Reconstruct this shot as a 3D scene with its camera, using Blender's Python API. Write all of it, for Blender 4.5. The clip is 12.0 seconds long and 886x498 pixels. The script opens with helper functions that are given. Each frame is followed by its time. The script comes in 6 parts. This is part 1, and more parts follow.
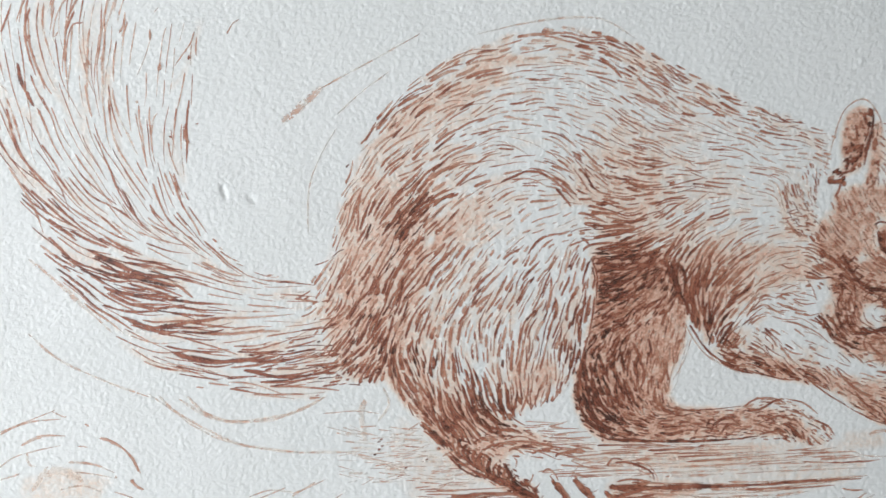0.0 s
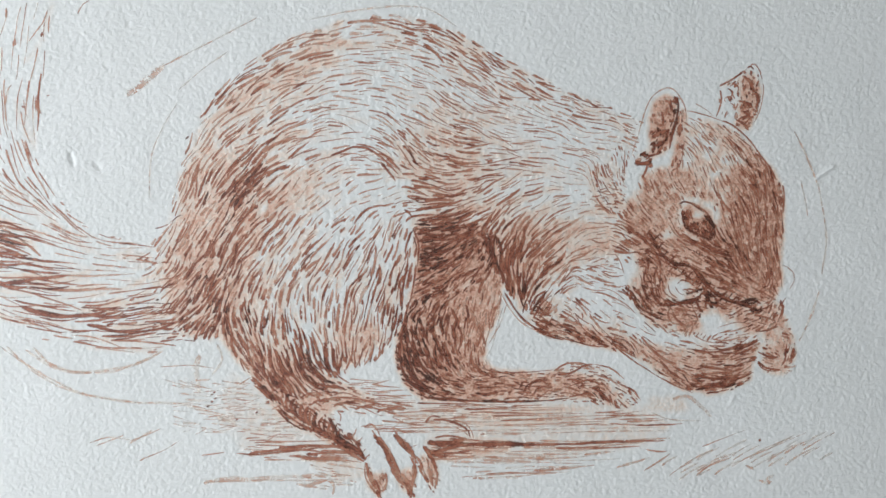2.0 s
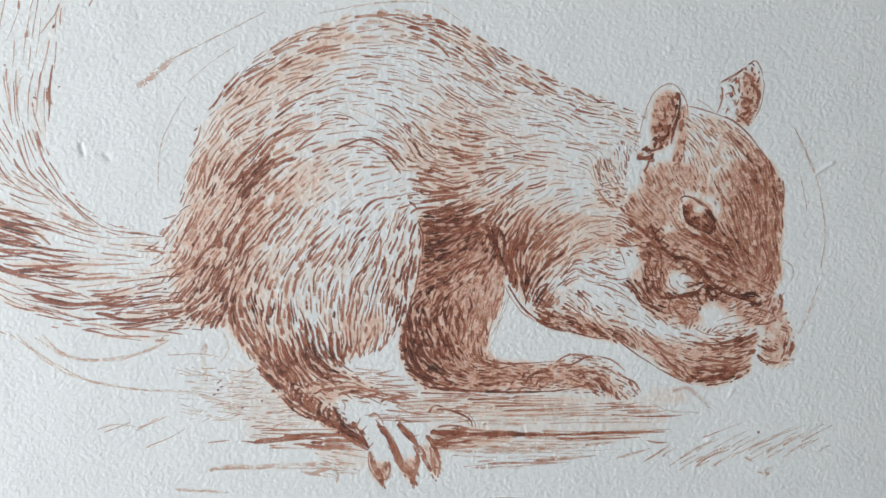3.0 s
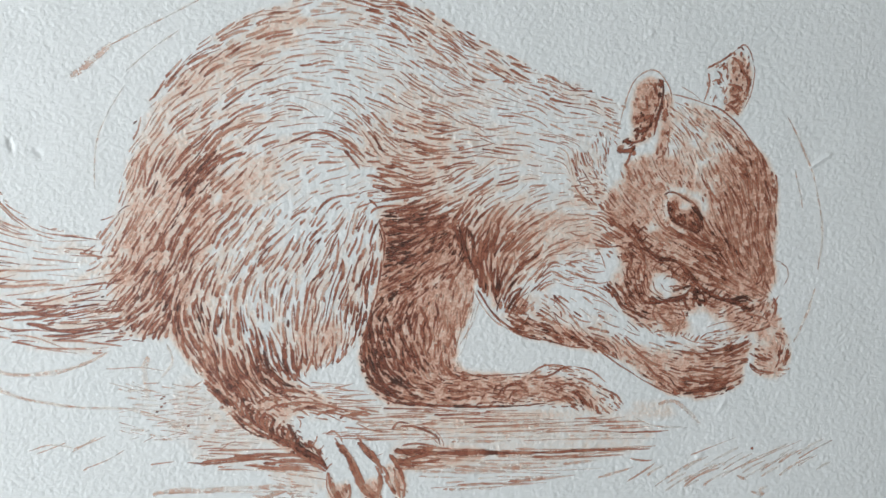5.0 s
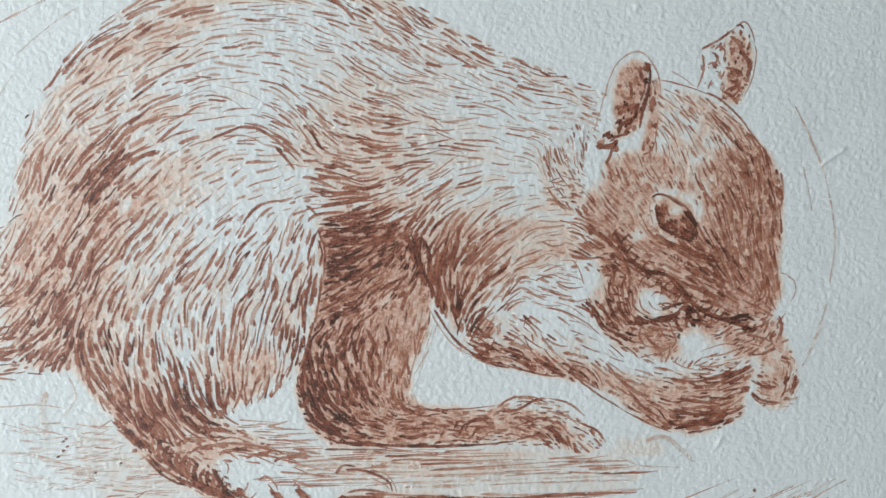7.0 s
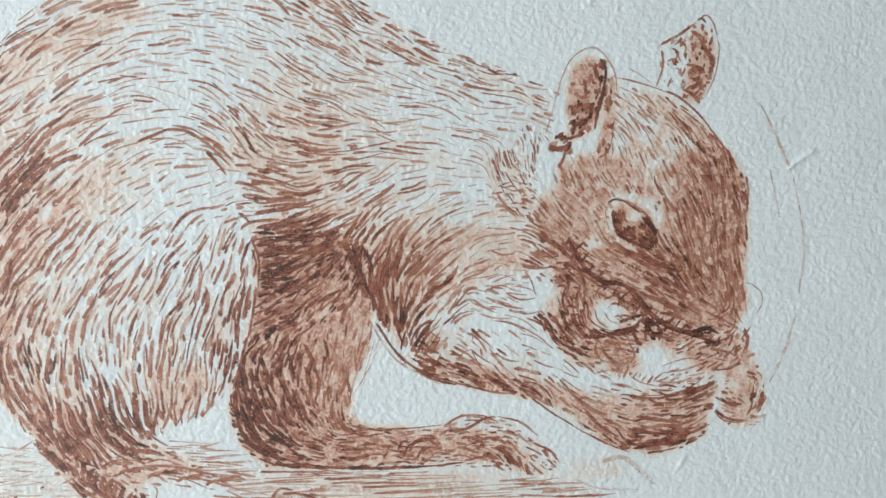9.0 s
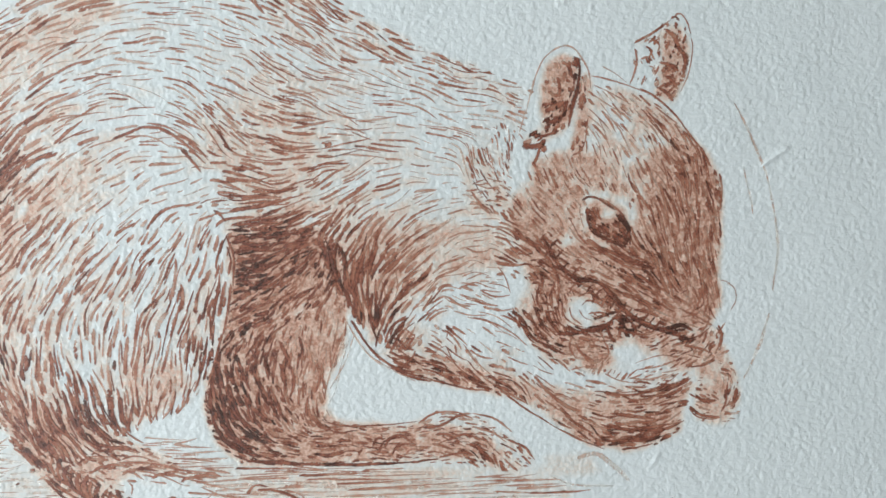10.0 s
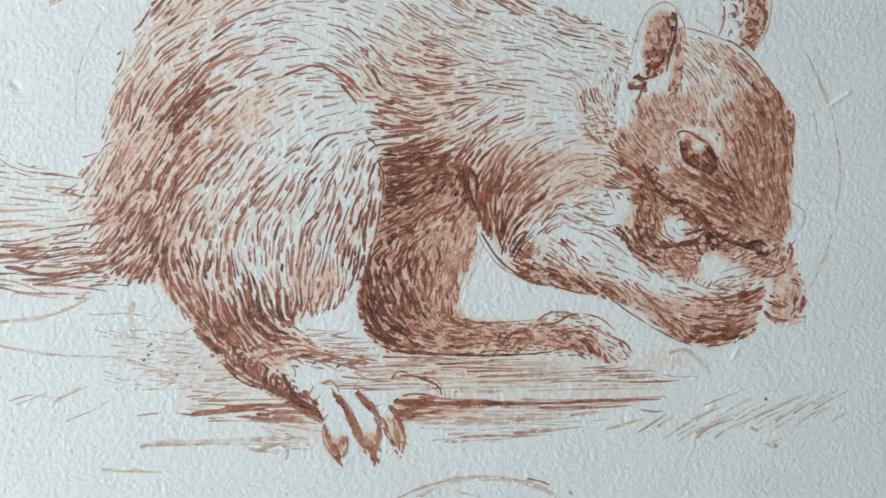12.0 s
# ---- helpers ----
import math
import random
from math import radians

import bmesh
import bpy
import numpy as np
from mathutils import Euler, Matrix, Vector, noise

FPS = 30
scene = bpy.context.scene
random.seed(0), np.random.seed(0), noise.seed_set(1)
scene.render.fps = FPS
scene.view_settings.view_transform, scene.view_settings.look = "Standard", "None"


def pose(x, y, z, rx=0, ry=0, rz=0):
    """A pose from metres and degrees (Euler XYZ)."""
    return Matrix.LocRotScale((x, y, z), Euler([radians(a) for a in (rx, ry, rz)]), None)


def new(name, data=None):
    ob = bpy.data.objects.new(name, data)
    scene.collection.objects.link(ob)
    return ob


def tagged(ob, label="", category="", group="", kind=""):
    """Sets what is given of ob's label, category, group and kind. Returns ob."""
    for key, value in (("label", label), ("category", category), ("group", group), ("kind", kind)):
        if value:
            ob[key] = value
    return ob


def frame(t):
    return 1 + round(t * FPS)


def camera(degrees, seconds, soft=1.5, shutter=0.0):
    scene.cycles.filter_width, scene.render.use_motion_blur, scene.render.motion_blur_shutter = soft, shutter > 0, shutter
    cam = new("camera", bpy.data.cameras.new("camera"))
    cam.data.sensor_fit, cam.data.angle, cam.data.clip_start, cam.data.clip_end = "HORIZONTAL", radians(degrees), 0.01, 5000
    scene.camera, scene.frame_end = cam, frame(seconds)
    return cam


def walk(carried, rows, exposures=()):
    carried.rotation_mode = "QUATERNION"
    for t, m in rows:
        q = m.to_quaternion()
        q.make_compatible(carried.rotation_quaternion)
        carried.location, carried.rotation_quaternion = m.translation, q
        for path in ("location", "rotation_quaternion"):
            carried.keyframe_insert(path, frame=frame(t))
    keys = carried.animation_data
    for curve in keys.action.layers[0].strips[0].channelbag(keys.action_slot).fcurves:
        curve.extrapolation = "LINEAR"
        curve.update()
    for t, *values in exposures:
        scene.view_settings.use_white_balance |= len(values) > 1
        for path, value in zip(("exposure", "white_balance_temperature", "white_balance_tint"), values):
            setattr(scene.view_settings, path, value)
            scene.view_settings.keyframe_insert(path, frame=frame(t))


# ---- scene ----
# ---- camera and walk ----
cam = camera(64.0, 12.0, soft=1.5, shutter=0.3)
# seconds, then millimetres over the sheet, then degrees
PATH = [
    (0, -31.63, 11.51, 107.57, -2.394, -2.341, -1.815),
    (0.5, -25.41, 13.39, 116.14, -2.233, -2.408, -1.808),
    (1, -16.87, 15.53, 118.75, -1.582, -2.873, -1.751),
    (1.5, -5.1, 9.39, 116.5, -1.607, -2.854, -1.179),
    (2, -4.5, 4.72, 117.61, -1.647, -2.302, -0.509),
    (2.5, -5.36, 3.83, 118.87, -1.751, -2.274, -0.177),
    (3, -5.23, 3.11, 119.25, -1.518, -2.276, -0.107),
    (5, 0.57, 2.56, 109.67, -1.197, -2.404, -0.471),
    (5.5, 2.33, 3.57, 97.44, -1.2, -2.61, -0.441),
    (6, 5.03, 5.67, 93.89, -1.407, -2.713, -0.613),
    (6.5, 6.33, 5.49, 93.93, -1.438, -2.814, -0.751),
    (7, 7.03, 4.73, 93.91, -1.662, -2.888, -0.862),
    (7.5, 9.64, 4.81, 93.32, -1.632, -2.929, -0.95),
    (9.5, 16.49, 5.84, 87.91, -1.741, -2.656, -1.035),
    (10, 17.93, 5.16, 89.06, -1.62, -2.747, -1.048),
    (10.5, 17.63, 5.39, 91.76, -1.641, -2.872, -1.049),
    (11, 13.91, 4.86, 93.63, -1.679, -2.957, -0.812),
    (11.5, 4.8, -0.8, 100.7, -1.965, -2.977, -0.703),
    (12, -0.74, -4.92, 104.54, -1.947, -3.052, -0.408),
]
# seconds, stops, kelvin, tint
EXPOSURE = [
    (0, -0.02, 6610, 12), (0.5, -0.13, 6580, 12), (1, -0.15, 6530, 11), (1.5, -0.06, 6530, 11), (3, -0.05, 6540, 12), (5, -0.05, 6490, 10), (6, -0.02, 6350, 8),
    (7, -0.01, 6330, 7), (7.5, 0.08, 6330, 7), (9.5, 0.13, 6310, 6), (11, 0.13, 6310, 6), (11.5, 0.01, 6340, 7), (12, -0.02, 6350, 7),
]
walk(cam, [(t, pose(x / 1000, y / 1000, z / 1000, rx, ry, rz)) for t, x, y, z, rx, ry, rz in PATH], EXPOSURE)

# ---- world and light: a grey day through one window beside the desk ----
world = bpy.data.worlds.new("sky")
world.use_nodes = True
scene.world = world
wn = world.node_tree.nodes
sky = wn.new("ShaderNodeTexSky")
sky.sky_type, sky.sun_disc, sky.sun_elevation, sky.sun_rotation = "NISHITA", False, radians(35), radians(200)
world.node_tree.links.new(sky.outputs[0], wn["Background"].inputs["Color"])
wn["Background"].inputs["Strength"].default_value = 0.08

WIN_X, WIN_Y, WIN_Z, WIN_W, WIN_H = -0.37, -0.03, 0.32, 0.7, 0.5
lamp = bpy.data.lights.new("window_daylight", "AREA")
lamp.shape, lamp.size, lamp.size_y, lamp.energy, lamp.color = "RECTANGLE", WIN_H, WIN_W, 5.62, (0.91, 0.97, 1.0)
new("window_daylight", lamp).matrix_world = pose(WIN_X - 0.02, WIN_Y, WIN_Z, 0, -90, 0)

# ---- materials ----


def material(name, rough=0.8):
    m = bpy.data.materials.new(name)
    m.use_nodes = True
    b = m.node_tree.nodes["Principled BSDF"]
    b.inputs["Roughness"].default_value = rough
    b.inputs["Specular IOR Level"].default_value = 0.25
    return m, m.node_tree.nodes, m.node_tree.links, b


def noise_node(nodes, links, scale, detail=3.0, rough=0.55):
    co, n = nodes.new("ShaderNodeTexCoord"), nodes.new("ShaderNodeTexNoise")
    n.inputs["Scale"].default_value, n.inputs["Detail"].default_value, n.inputs["Roughness"].default_value = scale, detail, rough
    links.new(co.outputs["Object"], n.inputs["Vector"])
    return n


def ramp_node(nodes, stops):
    r = nodes.new("ShaderNodeValToRGB")
    e = r.color_ramp.elements
    while len(e) < len(stops):
        e.new(0.5)
    for el, (p, c) in zip(e, stops):
        el.position, el.color = p, (*c, 1)
    return r


def fine_bump(nodes, links, b, scale, strength, distance):
    n = noise_node(nodes, links, scale, 4.0, 0.6)
    bump = nodes.new("ShaderNodeBump")
    bump.inputs["Strength"].default_value, bump.inputs["Distance"].default_value = strength, distance
    links.new(n.outputs["Fac"], bump.inputs["Height"])
    links.new(bump.outputs[0], b.inputs["Normal"])


def paper_material():
    m, nodes, links, b = material("watercolour_paper", 0.52)
    big, small = noise_node(nodes, links, 28, 3), noise_node(nodes, links, 1400, 3)
    mix = nodes.new("ShaderNodeMath")
    mix.operation = "MULTIPLY_ADD"
    mix.inputs[1].default_value = 0.35
    links.new(small.outputs["Fac"], mix.inputs[0])
    links.new(big.outputs["Fac"], mix.inputs[2])
    r = ramp_node(nodes, [(0.45, (0.77, 0.785, 0.77)), (0.62, (0.80, 0.81, 0.79)), (0.95, (0.83, 0.835, 0.82))])
    links.new(mix.outputs[0], r.inputs[0])
    stain, grain = nodes.new("ShaderNodeAttribute"), noise_node(nodes, links, 2600, 4, 0.65)
    stain.attribute_name = "stain"
    soaked = nodes.new("ShaderNodeMath")
    soaked.operation = "MULTIPLY_ADD"
    soaked.inputs[2].default_value = 0.0
    spread = nodes.new("ShaderNodeMapRange")
    spread.inputs["From Min"].default_value, spread.inputs["From Max"].default_value = 0.3, 0.7
    spread.inputs["To Min"].default_value, spread.inputs["To Max"].default_value = 0.4, 1.55
    links.new(grain.outputs["Fac"], spread.inputs["Value"])
    links.new(stain.outputs["Fac"], soaked.inputs[0])
    links.new(spread.outputs[0], soaked.inputs[1])
    wash = ramp_node(nodes, [(0.0, (1, 1, 1)), (0.2, (0.99, 0.845, 0.75)), (0.5, (0.90, 0.575, 0.45)), (1.0, (0.55, 0.245, 0.165))])
    links.new(soaked.outputs[0], wash.inputs[0])
    tint = nodes.new("ShaderNodeMix")
    tint.data_type, tint.blend_type = "RGBA", "MULTIPLY"
    tint.inputs["Factor"].default_value = 1.0
    links.new(r.outputs[0], tint.inputs["A"])
    links.new(wash.outputs[0], tint.inputs["B"])
    links.new(tint.outputs["Result"], b.inputs["Base Color"])
    fine_bump(nodes, links, b, 1700, 1.0, 0.00013)
    return m


def ink_material(name, dark=0.0):
    """Red-brown ink: the tone attribute is how much pigment the brush left."""
    m, nodes, links, b = material(name, 0.46)
    b.inputs["Specular IOR Level"].default_value = 0.35
    at_ = nodes.new("ShaderNodeAttribute")
    at_.attribute_name = "tone"
    n, pool = noise_node(nodes, links, 3600, 5, 0.7), noise_node(nodes, links, 420, 2)
    a = nodes.new("ShaderNodeMath")
    a.operation = "MULTIPLY_ADD"
    a.inputs[1].default_value = 0.86
    links.new(n.outputs["Fac"], a.inputs[0])
    links.new(at_.outputs["Fac"], a.inputs[2])
    c = nodes.new("ShaderNodeMath")
    c.operation = "MULTIPLY_ADD"
    c.inputs[1].default_value = 0.26
    links.new(pool.outputs["Fac"], c.inputs[0])
    links.new(a.outputs[0], c.inputs[2])
    d = nodes.new("ShaderNodeMath")
    d.operation = "SUBTRACT"
    d.inputs[1].default_value = 0.53 - dark
    links.new(c.outputs[0], d.inputs[0])
    r = ramp_node(nodes, [(0.0, (0.84, 0.67, 0.55)), (0.15, (0.78, 0.55, 0.43)), (0.35, (0.66, 0.355, 0.24)), (0.55, (0.455, 0.176, 0.108)),
                          (0.75, (0.255, 0.084, 0.054)), (0.9, (0.15, 0.058, 0.040)), (1.0, (0.085, 0.042, 0.032))])
    links.new(d.outputs[0], r.inputs[0])
    links.new(r.outputs[0], b.inputs["Base Color"])
    # dry-brush edges: the ink thins out and breaks up towards a stroke's rim
    rim, dry = nodes.new("ShaderNodeAttribute"), noise_node(nodes, links, 4200, 4, 0.7)
    rim.attribute_name = "rim"
    cover = nodes.new("ShaderNodeMath")
    cover.operation = "MULTIPLY_ADD"
    cover.inputs[1].default_value, cover.inputs[2].default_value = -2.9, -0.2
    links.new(rim.outputs["Fac"], cover.inputs[0])
    torn = nodes.new("ShaderNodeMath")
    torn.operation, torn.use_clamp = "MULTIPLY_ADD", True
    torn.inputs[1].default_value = 5.0
    links.new(dry.outputs["Fac"], torn.inputs[0])
    links.new(cover.outputs[0], torn.inputs[2])
    # thin ink lets the paper through, thick ink covers it
    body = nodes.new("ShaderNodeMapRange")
    body.inputs["From Min"].default_value, body.inputs["From Max"].default_value = 0.0, 0.66
    body.inputs["To Min"].default_value, body.inputs["To Max"].default_value = 0.24, 0.95
    links.new(d.outputs[0], body.inputs["Value"])
    film = nodes.new("ShaderNodeMath")
    film.operation = "MULTIPLY"
    links.new(torn.outputs[0], film.inputs[0])
    links.new(body.outputs[0], film.inputs[1])
    links.new(film.outputs[0], b.inputs["Alpha"])
    fine_bump(nodes, links, b, 2100, 1.0, 0.00012)
    return m


def plain_material(name, low, high, scale, rough=0.7):
    m, nodes, links, b = material(name, rough)
    n = noise_node(nodes, links, scale, 5)
    r = ramp_node(nodes, [(0.3, low), (0.7, high)])
    links.new(n.outputs["Fac"], r.inputs[0])
    links.new(r.outputs[0], b.inputs["Base Color"])
    fine_bump(nodes, links, b, scale * 12, 0.2, 0.0005)
    return m


PAPER, INK = paper_material(), ink_material("red_brown_ink")
WALL = plain_material("wall_paint", (0.60, 0.59, 0.57), (0.66, 0.65, 0.63), 6)
DESK = plain_material("desk_wood", (0.30, 0.20, 0.12), (0.40, 0.28, 0.18), 14, 0.5)
FLOOR = plain_material("floor_boards", (0.22, 0.16, 0.11), (0.30, 0.22, 0.15), 9, 0.5)


# ---- room ----
def part(name, bm, mat, parent=None, label=""):
    me = bpy.data.meshes.new(name)
    bm.to_mesh(me)
    bm.free()
    me.materials.append(mat)
    ob = new(name, me)
    ob.parent = parent
    return tagged(ob, label)


def box(bm, x0, y0, z0, x1, y1, z1, bevel=0.0):
    made = bmesh.ops.create_cube(bm, size=1.0, matrix=Matrix.Translation(((x0 + x1) / 2, (y0 + y1) / 2, (z0 + z1) / 2)) @ Matrix.Diagonal((x1 - x0, y1 - y0, z1 - z0, 1)))
    if bevel:
        edges = list({e for v in made["verts"] for e in v.link_edges})
        bmesh.ops.bevel(bm, geom=edges, offset=bevel, segments=2, affect="EDGES", profile=0.5)


def slab(name, boxes, mat, label, category, kind="structure", bevel=0.0):
    bm = bmesh.new()
    for b in boxes:
        box(bm, *b, bevel)
    return tagged(part(name, bm, mat), label, category, kind=kind)


WX0, WX1, WY0, WY1, FZ, CZ, TH = WIN_X, 2.4, -2.0, 2.0, -0.75, 1.75, 0.12
wy0, wy1, wz0, wz1 = WIN_Y - WIN_W / 2, WIN_Y + WIN_W / 2, WIN_Z - WIN_H / 2, WIN_Z + WIN_H / 2
slab("floor", [(WX0 - TH, WY0 - TH, FZ - 0.1, WX1 + TH, WY1 + TH, FZ)], FLOOR, "plain brown boarded floor under the desk", "floor")
slab("ceiling", [(WX0 - TH, WY0 - TH, CZ, WX1 + TH, WY1 + TH, CZ + 0.1)], WALL, "plain pale painted ceiling", "ceiling")
slab("wall_west", [(WX0 - TH, WY0, FZ, WX0, wy0, CZ), (WX0 - TH, wy1, FZ, WX0, WY1, CZ), (WX0 - TH, wy0, FZ, WX0, wy1, wz0), (WX0 - TH, wy0, wz1, WX0, wy1, CZ)],
     WALL, "plain pale wall with one window opening", "wall")
slab("wall_east", [(WX1, WY0, FZ, WX1 + TH, WY1, CZ)], WALL, "plain pale painted wall", "wall")
slab("wall_south", [(WX0 - TH, WY0 - TH, FZ, WX1 + TH, WY0, CZ)], WALL, "plain pale painted wall", "wall")
slab("wall_north", [(WX0 - TH, WY1, FZ, WX1 + TH, WY1 + TH, CZ)], WALL, "plain pale painted wall", "wall")

SHEET_W, SHEET_H, THICK = 0.254, 0.178, 0.0006
desk = tagged(new("desk"), "plain brown wooden desk under the drawing paper", "desk")
desk.location = (0.1, 0, FZ)
top_z = -THICK - FZ
bm = bmesh.new()
box(bm, WIN_X - 0.09, -0.45, top_z - 0.03, 0.6, 0.45, top_z, 0.004)
part("desktop", bm, DESK, desk)
for sx in (WIN_X - 0.04, 0.55):
    for sy in (-0.40, 0.40):
        bm = bmesh.new()
        box(bm, sx - 0.025, sy - 0.025, 0, sx + 0.025, sy + 0.025, top_z - 0.03, 0.003)
        part("leg", bm, DESK, desk)

# ---- the sheet: cold-pressed paper with a real tooth ----
CELL = 0.2  # millimetres
NX, NY = int(SHEET_W * 1000 / CELL) + 1, int(SHEET_H * 1000 / CELL) + 1
OX, OY = -SHEET_W * 500, -SHEET_H * 500  # sheet corner, millimetres


def band_noise(rng, lo, hi, slant=0.0, squash=1.0):
    """Noise whose wavelengths lie between lo and hi millimetres."""
    f = np.fft.rfft2(rng.standard_normal((NY, NX)))
    ky, kx = np.fft.fftfreq(NY, CELL)[:, None], np.fft.rfftfreq(NX, CELL)[None, :]
    k = np.hypot(kx * math.cos(slant) + ky * math.sin(slant), squash * (ky * math.cos(slant) - kx * math.sin(slant)))
    k0, k1 = 1 / hi, 1 / lo
    f *= np.exp(-(k / k1) ** 4) * (1 - np.exp(-(k / k0) ** 2))
    out = np.fft.irfft2(f, (NY, NX))
    return out / out.std()


rng = np.random.default_rng(7)
TOOTH = band_noise(rng, 1.15, 3.0, 0.5, 0.92)
relief = 0.020 * np.tanh(0.8 * TOOTH) + 0.008 * band_noise(rng, 0.5, 1.2, 0.5, 0.95) * (1 + 0.6 * band_noise(rng, 4, 12)).clip(0.2, 2.4) + 0.02 * band_noise(rng, 9, 30)
grit = band_noise(rng, 0.5, 1.5)
relief += 0.03 * (grit - 1.8).clip(0) - 0.03 * (-grit - 1.8).clip(0)
gx, gy = np.meshgrid(OX + CELL * np.arange(NX), OY + CELL * np.arange(NY))

# grids on which the study is laid out, as projective maps to millimetres on the sheet
GRID = {
    "A": np.array([[0.0916925, -0.000268025, -72.3936], [-0.000400162, -0.091648, 40.9083], [-3.05794e-05, -2.35257e-05, 1.0]]),
    "B": np.array([[0.0834439, -0.00174005, -90.9728], [-0.00297343, -0.0828134, 45.4606], [-3.13493e-05, -3.20285e-05, 1.0]]),
    "C": np.array([[0.0695633, -0.00177519, -32.4514], [-0.00149338, -0.0704162, 34.7883], [-3.84077e-05, -2.19307e-05, 1.0]]),
    "D": np.array([[0.0797861, -0.000692926, -57.6516], [-0.000367291, -0.0796945, 27.2868], [-4.06745e-05, -2.59144e-05, 1.0]]),
}
GRID["F"] = GRID["B"] @ np.array([[1.111, 0, 20], [0, 1.053, -84.2], [0, 0, 1]])
UNIT = {"F": 0.0945, "A": 0.0945, "B": 0.0865, "C": 0.0730, "D": 0.0830}  # millimetres to one step of each grid


def on(grid, pts):
    p = np.asarray(pts, float).reshape(-1, 2)
    q = np.column_stack([p, np.ones(len(p))]) @ GRID[grid].T
    return q[:, :2] / q[:, 2:]


def dent(grid, u0, v0, u1, v1, wide, deep):
    """A crease or nick pressed into the sheet."""
    global relief
    (ax, ay), (bx, by) = on(grid, [(u0, v0), (u1, v1)])
    dx, dy = bx - ax, by - ay
    s = np.clip(((gx - ax) * dx + (gy - ay) * dy) / (dx * dx + dy * dy + 1e-9), 0, 1)
    d = np.hypot(gx - ax - s * dx, gy - ay - s * dy)
    relief += deep * np.exp(-(d / (wide * UNIT[grid])) ** 2)


for row in ((1448, 309, 1478, 289, 3, 0.16), (1296, 700, 1300, 690, 4, 0.1), (590, 95, 600, 90, 4, -0.08), (1180, 95, 1190, 88, 4, 0.08), (143, 262, 147, 274, 4, -0.10), (890, 262, 897, 276, 6, 0.10), (185, 275, 192, 284, 4, -0.08), (1256, 780, 1262, 778, 4, 0.12)):
    dent("A", *row)
for row in ((393, 330, 398, 350, 4, -0.10), (455, 157, 463, 167, 4, -0.08), (440, 350, 455, 358, 5, -0.08), (493, 65, 500, 78, 4, -0.06)):
    dent("B", *row)


def height(xy):
    """The sheet's height at points in millimetres."""
    fx, fy = np.clip((xy[:, 0] - OX) / CELL, 0, NX - 1.001), np.clip((xy[:, 1] - OY) / CELL, 0, NY - 1.001)
    i, j = fx.astype(int), fy.astype(int)
    a, b = fx - i, fy - j
    return (1 - b) * ((1 - a) * relief[j, i] + a * relief[j, i + 1]) + b * ((1 - a) * relief[j + 1, i] + a * relief[j + 1, i + 1])


def sheet_mesh():
    co = np.column_stack([gx.ravel(), gy.ravel(), relief.ravel()]) / 1000
    rim = np.concatenate([np.arange(NX), NX * np.arange(1, NY) + NX - 1, NX * (NY - 1) + np.arange(NX - 2, -1, -1), NX * np.arange(NY - 2, 0, -1)])
    low = co[rim].copy()
    low[:, 2] = -THICK
    idx = np.arange(NX * NY).reshape(NY, NX)
    quads = np.stack([idx[:-1, :-1], idx[:-1, 1:], idx[1:, 1:], idx[1:, :-1]], -1).reshape(-1, 4)
    k = np.arange(len(rim))
    nxt = (k + 1) % len(rim)
    side = np.stack([rim[k], NX * NY + k, NX * NY + nxt, rim[nxt]], -1)
    return mesh_of("drawing_sheet", np.vstack([co, low]), np.vstack([quads, side]))


def mesh_of(name, co, quads, **values):
    me = bpy.data.meshes.new(name)
    me.vertices.add(len(co))
    me.vertices.foreach_set("co", np.ascontiguousarray(co, np.float32).ravel())
    me.loops.add(quads.size)
    me.loops.foreach_set("vertex_index", quads.astype(np.int32).ravel())
    me.polygons.add(len(quads))
    me.polygons.foreach_set("loop_start", np.arange(0, quads.size, 4, dtype=np.int32))
    me.update(calc_edges=True)
    me.polygons.foreach_set("use_smooth", np.ones(len(quads), bool))
    for key, value in values.items():
        me.attributes.new(key, "FLOAT", "POINT").data.foreach_set("value", np.asarray(value, np.float32))
    me.update()
    return me


sheet = new("drawing_sheet", sheet_mesh())
sheet.data.materials.append(PAPER)
tagged(sheet, "white rough-grained watercolour paper with red-brown ink study", "drawing")


# ---- ink: every stroke is a thin ribbon that follows the paper's tooth ----
def spline(p, step=0.4):
    """A smooth curve through the points, in even steps of millimetres."""
    p = np.asarray(p, float)
    if len(p) == 2:
        fine = p[0] + (p[1] - p[0]) * np.linspace(0, 1, 12)[:, None]
    else:
        q = np.vstack([2 * p[0] - p[1], p, 2 * p[-1] - p[-2]])
        t = np.linspace(0, 1, 14)[:-1, None]
        fine = [0.5 * (2 * b + (c - a) * t + (2 * a - 5 * b + 4 * c - d) * t**2 + (3 * b - a - 3 * c + d) * t**3) for a, b, c, d in zip(q, q[1:], q[2:], q[3:])]
        fine = np.vstack([*fine, p[-1:]])
    run = np.concatenate([[0], np.cumsum(np.hypot(*np.diff(fine, axis=0).T))])
    s = np.linspace(0, run[-1], max(4, int(run[-1] / step) + 1))
    return np.column_stack([np.interp(s, run, fine[:, 0]), np.interp(s, run, fine[:, 1])])


